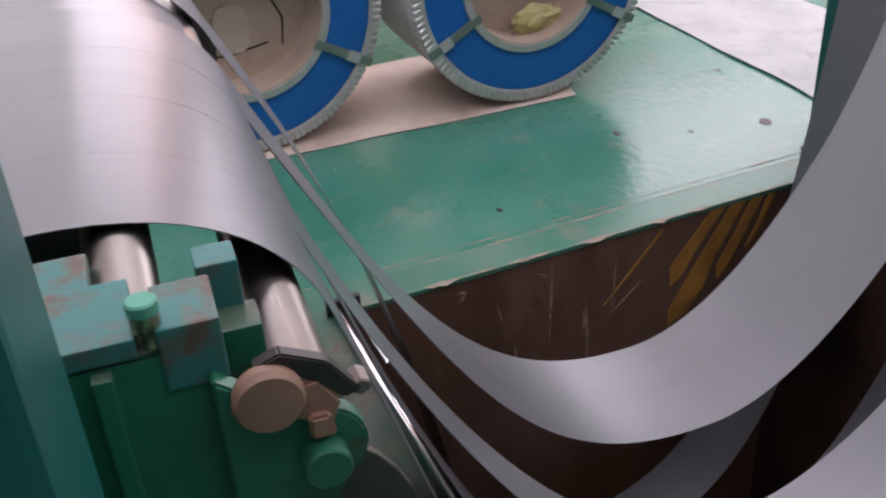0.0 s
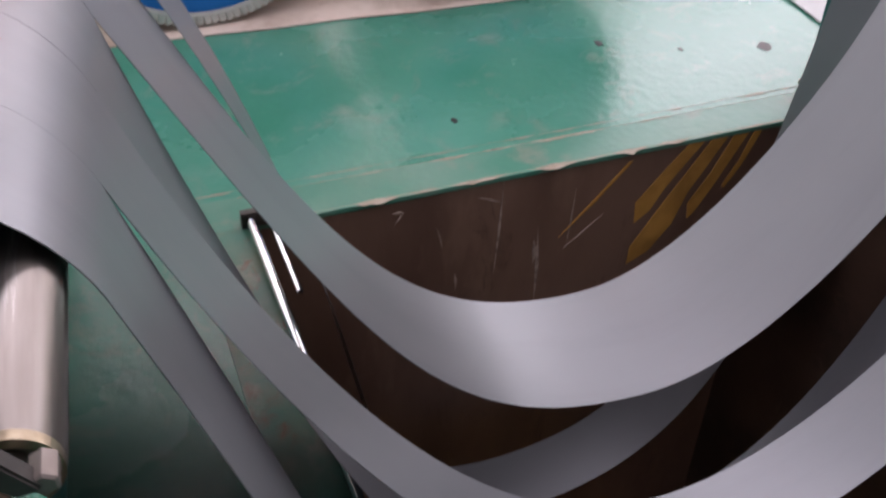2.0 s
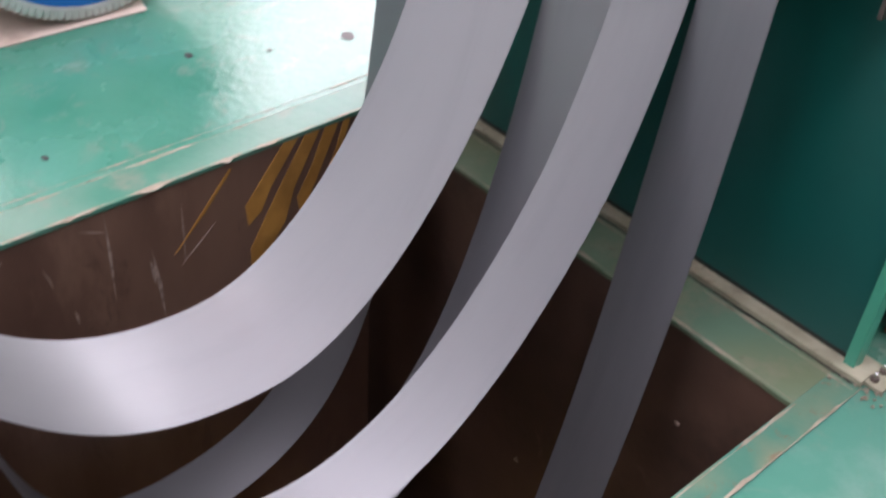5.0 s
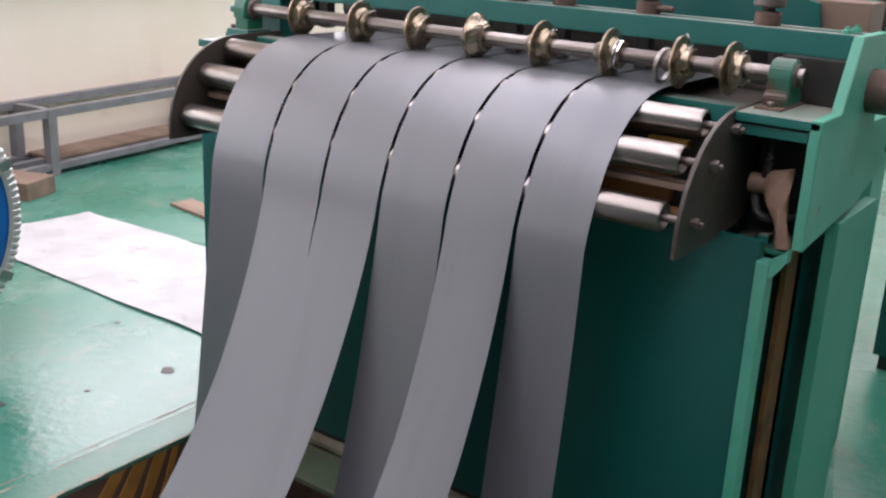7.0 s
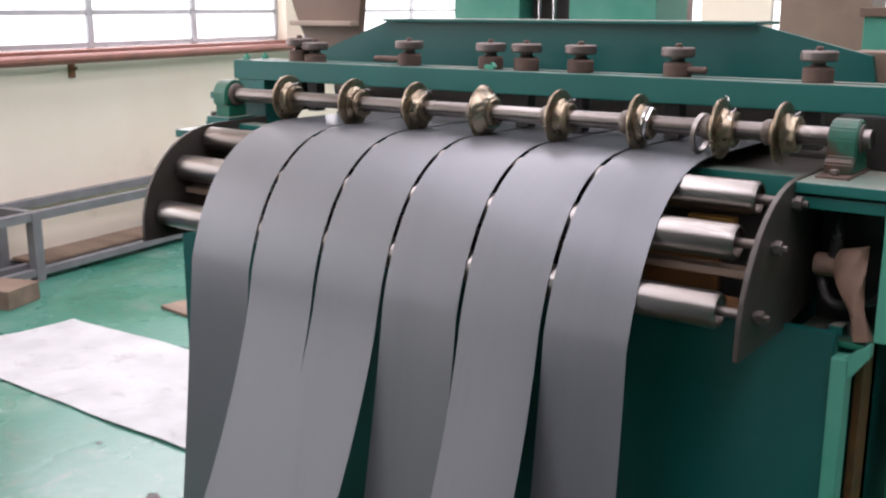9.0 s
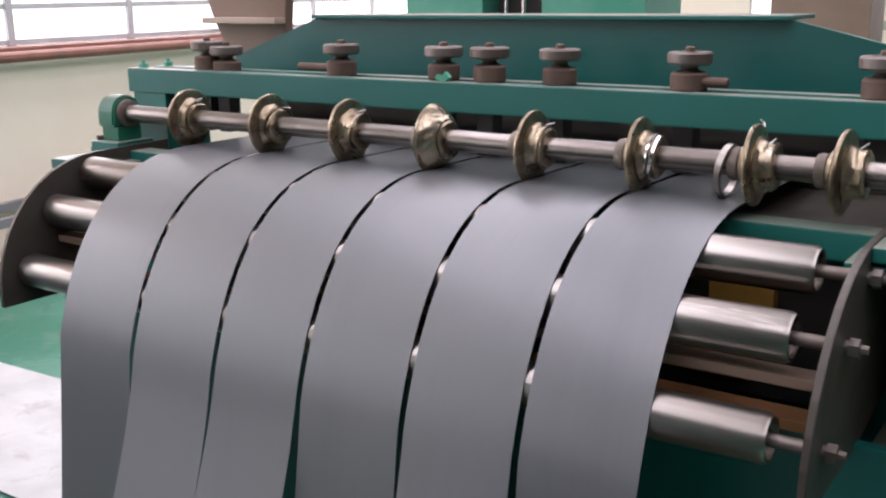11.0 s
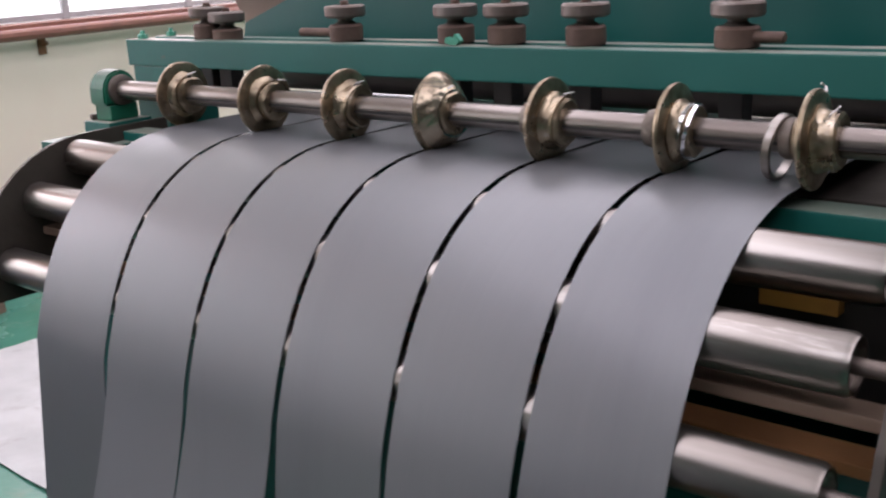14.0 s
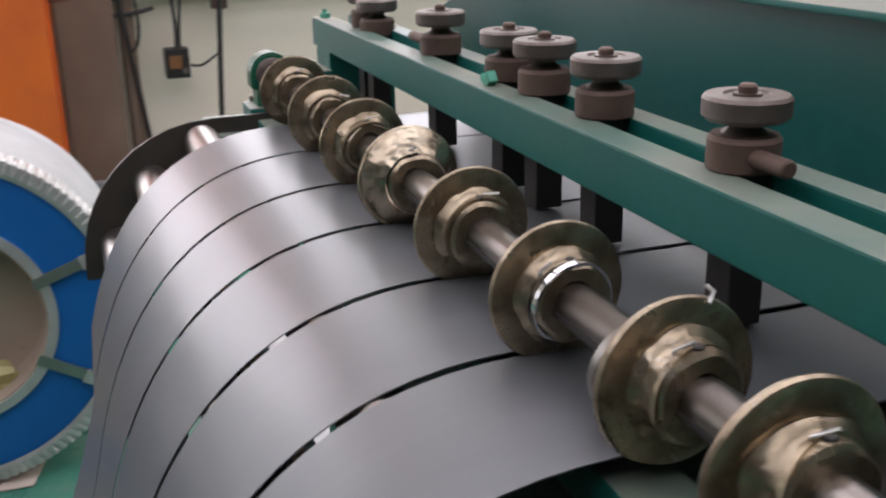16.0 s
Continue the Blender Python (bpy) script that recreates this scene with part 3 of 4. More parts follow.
# ---- the slitting machine ----
# the separator shaft's line, and the discs that run in the gaps between the strips
SY, SZ = 0.036, 1.265
DISCS = (-0.612, -0.380, -0.177, 0.018, 0.218, 0.411, 0.591, 0.715)
def build_slitter():
    s = thing("slitting_machine", "dark green slitting machine with rollers and separator discs", "machine")
    part("front_panel", box(-0.90, 0.885, -0.112, -0.09, 0.02, 0.93), PANEL, s, "dark green sheet steel front")
    part("plinth", box(-0.88, 0.95, -0.155, -0.113, 0.006, 0.022), LIP, s, "dusty tan strip along the foot")
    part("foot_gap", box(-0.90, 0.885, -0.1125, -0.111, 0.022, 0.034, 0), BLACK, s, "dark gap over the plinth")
    part("top_deck", box(-0.97, 0.80, 0.052, 0.14, 1.120, 1.150), GREEN, s)
    part("deck_bar", box(-0.90, 0.79, -0.006, 0.050, 1.148, 1.190, 0.003), GREEN, s, "green bar with a dusty top edge")
    part("back_body", box(-0.90, 0.90, 0.12, 0.60, 0.05, 1.14), PANEL, s)
    part("cutter_bed", box(-0.80, 0.80, 0.14, 0.40, 1.14, 1.17), IRON, s, "dark bed plate under the strips")
    part("edge_frame", box(0.884, 0.912, -0.130, -0.085, 0.0, 0.89), PALE, s, "pale green upright edge")
    foot = part("foot_plate", box(0.886, 0.995, -0.138, -0.055, 0.0055, 0.016, 0.002), LIP, s, "dirty bolted foot plate")
    for y in (-0.118, -0.078):
        part("foot_bolt", cyl(0.011, 0.016, 0.028, (0.962, y, 0), "z", 6), KNOB, foot, "rusty bolt head")
        part("foot_stud", cyl(0.005, 0.028, 0.042, (0.962, y, 0), "z", 10), BRIGHT, foot, "bare stud end", True)
    # cross beam with its slotted top
    part("cross_beam", box(-0.942, 0.945, 0.147, 0.186, 1.298, 1.353, 0.003), GREEN, s)
    part("cross_beam", box(-0.942, 0.945, 0.222, 0.256, 1.298, 1.353, 0.003), GREEN, s)
    part("beam_post", box(-0.93, -0.82, 0.15, 0.28, 1.08, 1.298), GREEN, s)
    part("beam_post", box(0.90, 0.94, 0.15, 0.28, 1.0, 1.298), GREEN, s)
    part("beam_ledge", box(-0.95, -0.80, 0.06, 0.15, 1.245, 1.265), GREEN, s)
    for x in (-0.905, 0.915):
        for y in (0.166, 0.239):
            part("beam_bolt", lathe([(0, 1.353), (0.011, 1.353), (0.011, 1.362), (0.005, 1.363), (0.005, 1.370), (0, 1.370)], (x, y, 0), "z", 6), PALE, s)
    # back plate with sloped shoulders and a flange
    part("back_plate", prism([(-0.84, 1.30), (-0.82, 1.37), (-0.55, 1.462), (0.53, 1.462), (0.78, 1.40), (0.80, 1.30)], "y", 0.38, 0.40), PANEL, s)
    part("back_flange", box(-0.55, 0.53, 0.36, 0.52, 1.462, 1.470), GREEN, s, "dusty top flange")
    part("back_box", box(0.725, 0.90, 0.40, 0.52, 1.32, 1.408), BROWN, s, "brown steel box")
    # adjusters
    for x, z, lever in ((-0.728, 0, 0), (-0.668, -0.010, 0), (-0.332, 0, -1), (-0.076, 0, 0), (0.028, 0, 0), (0.176, 0, 0), (0.418, 0, 1), (0.722, 0, 0)):
        a = part("adjuster", lathe([(0, 1.353), (0.029, 1.353), (0.031, 1.355), (0.031, 1.379), (0.028, 1.383), (0.020, 1.384), (0, 1.384)], (x, 0.204, z), seg=28), RUST, s, "brown threaded collar", True)
        part("stem", lathe([(0.010, 1.383), (0.020, 1.384), (0.013, 1.389), (0.014, 1.392), (0.022, 1.396), (0.010, 1.396)], (x, 0.204, z), seg=20), KNOB, a, smooth=True)
        part("handwheel", lathe([(0, 1.395), (0.033, 1.395), (0.037, 1.399), (0.037, 1.413), (0.0345, 1.416), (0.020, 1.4165), (0.019, 1.4145), (0.012, 1.4145), (0.012, 1.417), (0, 1.417)], (x, 0.204, z), seg=40), KNOB, a, "dull steel disc", True)
        part("screw_end", cyl(0.008, 1.414, 1.4245, (x, 0.204, z), seg=12), RUST, a, smooth=True)
        part("clamp_post", box(x - 0.018, x + 0.018, 0.187, 0.221, 1.2155, 1.352, 0.002), BLACK, a, "black square clamp post")
        if lever:
            part("lever", cyl(0.008, 0, 0.05 if lever > 0 else 0.085, (x + (0.02 if lever > 0 else -0.112), 0.197, 1.368), "x", 12), RUST, a, smooth=True)
    part("wing_nut", prism([(-0.055, 1.353), (-0.043, 1.353), (-0.034, 1.360), (-0.045, 1.372), (-0.050, 1.362), (-0.064, 1.366), (-0.068, 1.357)], "y", 0.160, 0.172, 0.001), PALE, s, "light green wing nut")
    # separator shaft with discs
    sh = part("separator_shaft", cyl(0.0185, -0.86, 0.88, (0, SY, SZ), "x", 28), SHAFT, s, "worn steel shaft", True)
    rng = random.Random(11)
    for k, x in enumerate(DISCS):
        r = 0.061
        tilt = pose(x, SY, SZ, rng.uniform(0, 360), rng.uniform(-2, 2), rng.uniform(-2, 2))
        plate = lathe([(0.0186, -0.0045), (r - 0.004, -0.0045), (r - 0.001, -0.003), (r, 0), (r - 0.001, 0.003), (r - 0.004, 0.0045), (0.040, 0.0055), (0.0186, 0.0055)], (0, 0, 0), "x", 56)
        for v in plate.verts:
            q = math.hypot(v.co.y, v.co.z)
            a = math.atan2(v.co.z, v.co.y)
            if q > 0.05:
                v.co *= 1 + 0.010 * noise.noise(Vector((2 * math.cos(a), 2 * math.sin(a), k * 3.1)))
        plate.transform(tilt)
        disc = part("separator_disc", plate, DISC, sh, "oily brass-coloured disc", True)
        hub = lathe([(0.0186, 0.0050), (0.041, 0.0050), (0.042, 0.008), (0.036, 0.013), (0.033, 0.022), (0.0335, 0.030), (0.030, 0.033), (0.0186, 0.033)], (0, 0, 0), "x", 44)
        for v in hub.verts:
            v.co += Vector((0, v.co.y, v.co.z)) * 0.10 * noise.noise(v.co * 60 + Vector((k * 7.7, 0, 0)))
        hub.transform(tilt)
        part("hub", hub, DISC, disc, "rough conical hub", True)
        back = lathe([(0.0186, -0.020), (0.027, -0.020), (0.030, -0.017), (0.032, -0.0050), (0.0186, -0.0050)], (0, 0, 0), "x", 36)
        back.transform(tilt)
        part("back_hub", back, DISC, disc, smooth=True)
        part("set_screw", cyl(0.0045, 0.030, 0.0365, (x + 0.024, SY, SZ), "z", 10, 0.001), BLACK, disc, "dark grub screw", True)
        part("taped_collar", lathe([(0.0187, -0.036), (0.0235, -0.036), (0.0255, -0.030), (0.0245, -0.022), (0.0187, -0.0205)], (x, SY, SZ), "x", 24), TAPE, sh, "grimy tape wound on the shaft", True)
        # turns of wire, laid askew over hub and shaft
        for n in range(2 if k in (1, 3, 5) else 1):
            wrap = lathe([(0.0335, -0.0022), (0.0362, -0.0022), (0.0362, 0.0022), (0.0335, 0.0022), (0.0335, -0.0022)], (0, 0, 0), "x", 28)
            wrap.transform(pose(x + 0.024, SY, SZ, 0, rng.uniform(-12, 12), rng.uniform(-14, 14)))
            part("wire_wrap", wrap, BRIGHT if k in (3, 5) else DISC, disc, "twisted wire round the hub", True)
        a = rng.uniform(0.3, 2.4)
        part("wire_end", tube([(x + 0.018, SY - 0.029 * math.cos(a), SZ + 0.029 * math.sin(a)), (x + 0.022, SY - 0.038 * math.cos(a), SZ + 0.038 * math.sin(a)), (x + 0.030, SY - 0.043 * math.cos(a + 0.3), SZ + 0.043 * math.sin(a + 0.3))], 0.0012, 6), ZINC, disc, "loose wire end")
    # a band of clear film creased over one disc, and a bent wire standing on another
    x = DISCS[3]
    bm = bmesh.new()
    rows = []
    for u in range(49):
        a = 2 * math.pi * u / 48
        row = []
        for w in range(7):
            s_ = w / 6
            q = 0.0365 + 0.0255 * s_ ** 0.8 + 0.0007 * noise.noise(Vector((3 * math.cos(a), 3 * math.sin(a), s_ * 4)))
            row.append(bm.verts.new((x + 0.028 - 0.030 * s_ + 0.0014 * noise.noise(Vector((4 * math.cos(a), 4 * math.sin(a), 9 + s_ * 3))), SY + q * math.cos(a), SZ + q * math.sin(a))))
        rows.append(row)
    for a, b in zip(rows, rows[1:]):
        for w in range(6):
            bm.faces.new((a[w], a[w + 1], b[w + 1], b[w]))
    bmesh.ops.remove_doubles(bm, verts=bm.verts, dist=1e-5)
    part("film_wrap", bm, FILM, sh, "creased shiny film wrapped over a disc")
    x = DISCS[6]
    part("bent_wire", tube([(x + 0.004, SY + 0.020, SZ + 0.054), (x, SY + 0.026, SZ + 0.060), (x - 0.004, SY + 0.022, SZ + 0.064)], 0.0016, 6), ZINC, sh, "pale bent wire end")
    part("keyway", box(-0.855, 0.875, SY - 0.0195, SY - 0.0175, SZ - 0.006, SZ - 0.002, 0), BLACK, sh, "dark keyway along the shaft")
    ring = lathe([(0.0360, -0.0055), (0.0400, -0.0055), (0.0408, -0.0045), (0.0408, 0.0045), (0.0400, 0.0055), (0.0360, 0.0055), (0.0360, -0.0055)], (0, 0, 0), "x", 44)
    ring.transform(pose(0.549, SY + 0.001, SZ - 0.0115, 0, 6, -4))
    part("loose_ring", ring, CHROME, sh, "bright loose ring", True)
    part("cutter_arbor", cyl(0.048, -0.80, 0.80, (0, 0.47, 1.262), "x", 32), IRON, s, "dark upper knife arbor", True)
    part("cutter_arbor", cyl(0.042, -0.80, 0.80, (0, 0.47, 1.166), "x", 32), IRON, s, "dark lower knife arbor", True)
    hump = [(SY - 0.040, 1.236)] + [(SY - 0.040 * math.cos(a), SZ + 0.040 * math.sin(a)) for a in [radians(q) for q in range(0, 181, 15)]] + [(SY + 0.040, 1.236)]
    fl = part("bearing_block", prism(hump, "x", -0.868, -0.815, 0.004), OLDGREEN, s, "oily rounded pillow block", True)
    part("bearing_cap", lathe([(0.0186, -0.815), (0.031, -0.815), (0.030, -0.807), (0.022, -0.803), (0.0186, -0.803)], (0, SY, SZ), "x", 28), KNOB, fl, smooth=True)
    part("flange_foot", box(-0.885, -0.795, SY - 0.05, SY + 0.05, 1.172, 1.205), GREEN, fl)
    part("flange_step", box(-0.865, -0.812, SY - 0.032, SY + 0.032, 1.205, 1.236), OLDGREEN, fl)
    part("bearing_bracket", box(-0.93, -0.73, -0.09, 0.12, 1.150, 1.172), GREEN, fl)
    part("flange_bolt", cyl(0.008, 1.205, 1.216, (-0.878, SY - 0.03, 0), "z", 6), KNOB, fl)
    x = 0.835
    bl = part("bearing_block", prism([(SY + -0.05, 1.202), (SY + -0.05, 1.222), (SY + -0.036, 1.232), (SY + -0.036, 1.265), (SY + -0.031, 1.284), (SY + -0.018, 1.297), (SY + 0, 1.302), (SY + 0.018, 1.297), (SY + 0.031, 1.284), (SY + 0.036, 1.265), (SY + 0.036, 1.232), (SY + 0.05, 1.222), (SY + 0.05, 1.202)], "x", x - 0.026, x + 0.026, 0.003), OLDGREEN, s, "oily pillow block")
    part("bearing_cap", cyl(0.027, -0.030, 0.030, (x, SY, SZ), "x", 28), KNOB, bl, smooth=True)
    part("bearing_foot", box(x - 0.03, x + 0.03, SY - 0.085, SY + 0.085, 1.172, 1.203), RUST, bl)
    for y in (SY - 0.066, SY + 0.066):
        part("foot_bolt", cyl(0.009, 1.203, 1.214, (x, y, 0), "z", 6), KNOB, bl)
    part("bearing_bracket", box(x - 0.08, x + 0.11, -0.10, 0.10, 1.150, 1.172), GREEN, bl)
    # exit rollers between curved side plates
    guide = [Vector(q) for q in bezier((0.0, 1.213), (-0.187, 1.213), (-0.292, 1.097), (-0.343, 0.90), 60)]
    ROLL = []
    for share in (0.25, 0.535, 0.83):
        k = int(share * 60)
        d = (guide[k + 1] - guide[k - 1]).normalized()
        c = guide[k] + Vector((-d.y, d.x)) * 0.0345
        ROLL.append((c.x, c.y))
    for y, z in ROLL:
        r = part("exit_roller", lathe([(0, -0.755), (0.030, -0.755), (0.033, -0.752), (0.033, 0.722), (0.030, 0.73), (0.026, 0.73), (0.026, 0.722), (0, 0.722)], (0, y, z), "x", 36), CHROME, s, "polished steel roller", True)
        part("axle", cyl(0.009, -0.785, 0.80, (0, y, z), "x", 14), KNOB, r, smooth=True)
        for x in (0.795,):
            part("bolt_head", lathe([(0, 0), (0.013, 0), (0.013, 0.012), (0.006, 0.013), (0.006, 0.022), (0, 0.022)], (x, y, z), "x", 6), KNOB, r)
    outer = [(0.10, 1.203)] + [(-0.09 - 0.252 * math.sin(a), 0.945 + 0.255 * math.cos(a)) for a in [radians(q) for q in range(0, 91, 9)]]
    plate = outer + [(-0.342, 0.92), (-0.10, 0.92), (0.10, 0.95)]
    for x in (-0.768, 0.785):
        part("side_plate", prism(plate, "x", x - 0.005, x + 0.005, 0.001), IRON, s, "dark curved side plate")
    part("guide_bar", box(-0.755, 0.765, -0.21, -0.17, 1.03, 1.045), BROWN, s, "brown flat bar behind the rollers")
    part("guide_bar", box(-0.755, 0.765, -0.17, -0.12, 0.955, 0.97), RUSTY, s, "rusty flat bar behind the rollers")
    part("packing_block", box(0.530, 0.630, 0.036, 0.0595, 1.050, 1.085, 0.002), YELLOW, s, "ochre packing block")
    part("rusty_plate", box(0.38, 0.60, 0.040, 0.0595, 0.93, 1.00, 0.002), RUSTY, s, "rusty plate behind the rollers")
    # black board put in for the shade in the hollow behind the rollers
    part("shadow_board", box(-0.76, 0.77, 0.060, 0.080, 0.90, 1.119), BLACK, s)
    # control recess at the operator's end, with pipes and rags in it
    # black, so the recess's shade lies in the colour of its back
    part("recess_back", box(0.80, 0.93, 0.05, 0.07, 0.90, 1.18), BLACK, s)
    part("recess_floor", box(0.80, 0.93, -0.09, 0.05, 0.90, 0.912), OLDGREEN, s)
    part("recess_top", box(0.79, 0.97, -0.11, 0.14, 1.178, 1.198), GREEN, s)
    part("end_plate", prism([(-0.11, 0.925), (-0.11, 1.20), (0.02, 1.20), (0.10, 1.355), (0.30, 1.355), (0.30, 1.15), (0.62, 1.15), (0.62, 1.06), (0.25, 0.96)], "x", 0.948, 0.972, 0.002), PALE, s, "pale green end plate")
    # black box put in for the shade of the upper opening
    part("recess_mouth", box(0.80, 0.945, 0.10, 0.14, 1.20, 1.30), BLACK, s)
    part("gusset", prism([(0.890, 0.88), (0.948, 0.925), (0.948, 0.90), (0.92, 0.86), (0.890, 0.84)], "y", -0.125, -0.10), PALE, s)
    glove = bmesh.new()
    cuff = bezier((0.885, -0.04, 1.075), (0.872, -0.06, 1.03), (0.905, -0.075, 0.985), (0.925, -0.085, 0.918), 14)
    loops = []
    for k, p in enumerate(cuff):
        wide = 0.026 + 0.006 * math.sin(k * 0.45) - 0.0006 * k
        loops.append([glove.verts.new((p[0] + wide * math.cos(q), p[1] + 0.011 * math.sin(q) + 0.004 * math.sin(3 * q + k), p[2] + 0.25 * wide * math.cos(q))) for q in [2 * math.pi * n / 14 for n in range(14)]])
    for a, b in zip(loops, loops[1:]):
        for n in range(14):
            glove.faces.new((a[n], a[(n + 1) % 14], b[(n + 1) % 14], b[n]))
    glove.faces.new(loops[0]), glove.faces.new(loops[-1])
    bmesh.ops.recalc_face_normals(glove, faces=glove.faces)
    part("rag", glove, PEACH, s, "limp tan rag hanging in the recess", True)
    part("valve_body", cyl(0.022, 0.815, 0.870, (0, -0.03, 1.035), "x", 18), PEACH, s, "dusty valve body", True)
    part("elbow", tube(bezier((0.84, 0.03, 1.15), (0.85, -0.04, 1.14), (0.86, -0.04, 1.08), (0.845, -0.03, 1.04), 10), 0.012), BLACK, s, "black pipe elbow", True)
    for k in range(3):
        part("debris", box(0.83 + 0.03 * k, 0.853 + 0.03 * k, -0.075 + 0.01 * k, -0.045 + 0.01 * k, 0.912, 0.925 + 0.006 * k, 0.003), GREEN if k % 2 else KNOB, s, "loose bits on the recess floor")
    part("hose", tube(bezier((0.82, 0.0, 1.05), (0.83, -0.06, 0.95), (0.86, -0.05, 0.95), (0.93, 0.0, 0.98), 8), 0.010), CABLE, s, "black hose", True)
    part("leg_plate", box(0.940, 0.970, 0.16, 0.48, 0.0, 0.93), PALE, s, "pale green leg plate")
    part("inner_panel", box(0.80, 0.82, -0.088, 0.15, 0.02, 0.89), BROWN, s, "rusty inner panel")
    part("inner_door", box(0.885, 0.90, 0.05, 0.155, 0.02, 0.89), RUSTY, s, "orange-brown rusty door")
    for y, z in ((0.40, 1.075), (0.52, 1.075)):
        part("stud", cyl(0.012, 0.985, 1.02, (0, y, z), "x", 6), GREEN, s)
    part("drive_coupling", cyl(0.05, 0.93, 1.15, (0, 0.22, 1.23), "x", 24), RUST, s, "brown drive coupling", True)


build_slitter()


# ---- the tension stand at the other end of the pit ----
def build_tensioner():
    s = thing("tension_stand", "oily green tension stand with rollers and flaking paint", "machine", m=pose(0.6, -2.30, 0, 0, 0, -4.9) @ pose(-0.6, 2.30, 0))
    part("front_body", box(-0.80, 0.78, -3.3, -2.47, 0.0, 1.0), PANEL, s, "dark green body")
    for y, z, x1 in ((-2.322, 0.972, 0.79), (-2.475, 1.075, 0.74), (-2.66, 1.088, 0.72)):
        r = part("entry_roller", lathe([(0, -0.74), (0.035, -0.74), (0.038, -0.737), (0.038, x1 - 0.008), (0.035, x1), (0.028, x1), (0.028, x1 - 0.006), (0, x1 - 0.006)], (0, y, z), "x", 36), CHROME, s, "polished steel roller", True)
        part("axle", cyl(0.011, -0.80, x1 + 0.05, (0, y, z), "x", 14), KNOB, r, smooth=True)
        part("end_collar", lathe([(0.028, x1 - 0.004), (0.037, x1 - 0.004), (0.037, x1 + 0.006), (0.028, x1 + 0.006), (0.028, x1 - 0.004)], (0, y, z), "x", 30), DISC, r, "brass-coloured end collar", True)
    arc = [(-2.405 + 0.185 * math.cos(a), 0.80 + 0.185 * math.sin(a)) for a in [radians(q) for q in range(-70, 111, 10)]]
    for x in (-0.79, 0.825):
        part("guide_plate", prism(arc + [(-2.47, 0.93), (-2.47, 0.62)], "x", x - 0.006, x + 0.006, 0.001), IRON, s, "dark curved guide plate")
    part("bolt_head", cyl(0.012, 0.831, 0.85, (0, -2.335, 0.955), "x", 6), BRIGHT, s)
    part("lug", prism([(-2.375, 1.105), (-2.35, 1.115), (-2.31, 1.095), (-2.282, 1.055), (-2.298, 1.05), (-2.335, 1.085)], "x", 0.872, 0.888, 0.002), BLACK, s, "black curved lug")
    part("lug_bolt", cyl(0.010, 0.86, 0.885, (0, -2.282, 1.055), "x", 6), KNOB, s)
    part("side_frame", prism([(-2.395, 1.125), (-2.41, 0.90), (-2.66, 0.78), (-2.66, 0.0), (-3.4, 0.0), (-3.4, 1.125)], "x", 0.82, 0.86, 0.003), OLDGREEN, s, "green side frame with oil stains")
    part("side_frame", prism([(-2.42, 0.95), (-2.42, 1.05), (-3.4, 1.05), (-3.4, 0.0), (-2.66, 0.0), (-2.66, 0.80)], "x", -0.84, -0.81, 0.003), OLDGREEN, s)
    part("stiffener", box(0.858, 0.876, -2.505, -2.487, 0.1, 1.12), OLDGREEN, s)
    boss = [(-2.326 + 0.046 * math.cos(a), 0.995 + 0.046 * math.sin(a)) for a in [radians(q) for q in range(-60, 91, 15)]]
    part("boss_plate", prism(boss + [(-2.36, 1.06), (-2.41, 1.10), (-2.41, 0.86), (-2.35, 0.86)], "x", 0.861, 0.885, 0.003), GREENER, s, "green bearing plate")
    part("bearing_cap", lathe([(0, 0.885), (0.031, 0.885), (0.033, 0.897), (0.029, 0.905), (0, 0.907)], (0, -2.366, 1.076), "x", 28), PEACH, s, "bare round casting", True)
    part("bearing_ear", prism([(-2.345, 1.04), (-2.345, 1.075), (-2.32, 1.08), (-2.302, 1.05), (-2.312, 1.025)], "x", 0.861, 0.89, 0.003), PEACH, s, "bare casting ear")
    part("bearing_ear", prism([(-2.335, 1.02), (-2.335, 1.045), (-2.315, 1.045), (-2.31, 1.02)], "x", 0.886, 0.90, 0.003), PEACH, s, "bare casting ear")
    part("pin", cyl(0.023, 0.885, 0.912, (0, -2.325, 0.992), "x", 20), GREENER, s, smooth=True)
    part("block", box(0.755, 0.80, -2.398, -2.352, 1.01, 1.09), OLDGREEN, s, "stained green block")
    part("chock", box(0.72, 0.76, -2.402, -2.362, 1.075, 1.14), SKYGREEN, s, "faded turquoise chock")
    part("chock", box(0.79, 0.864, -2.446, -2.392, 1.085, 1.15), SKYGREEN, s, "faded turquoise chock")
    part("top_rail", box(0.76, 0.862, -3.4, -2.463, 1.126, 1.146), SKYGREEN, s, "worn turquoise rail")
    part("top_rail", box(0.66, 0.735, -3.4, -2.50, 1.10, 1.125), SKYGREEN, s, "worn turquoise rail")
    cup = part("grease_cup", cyl(0.013, 1.13, 1.165, (0.850, -2.452, 0), "z", 16), DISC, s, "brass cup", True)
    part("cup_lid", cyl(0.014, 1.162, 1.176, (0.850, -2.452, 0), "z", 16), PALE, cup, "bright green lid", True)
    part("column", box(0.97, 1.14, -3.1, -2.505, 0.0, 1.62, 0.01), PANEL, s, "dark green upright cabinet")
    part("felt_press", box(-0.85, 0.85, -4.5, -4.2, 0.5, 1.6), GREEN, s)
    rod = thing("guide_rod_rack", "chrome guide rods along the pit edge", "guide rods")
    part("rod", cyl(0.012, -0.70, 0.87, (0, -1.917, 0.03), "x", 18), BRIGHT, rod, "chrome rod", True)
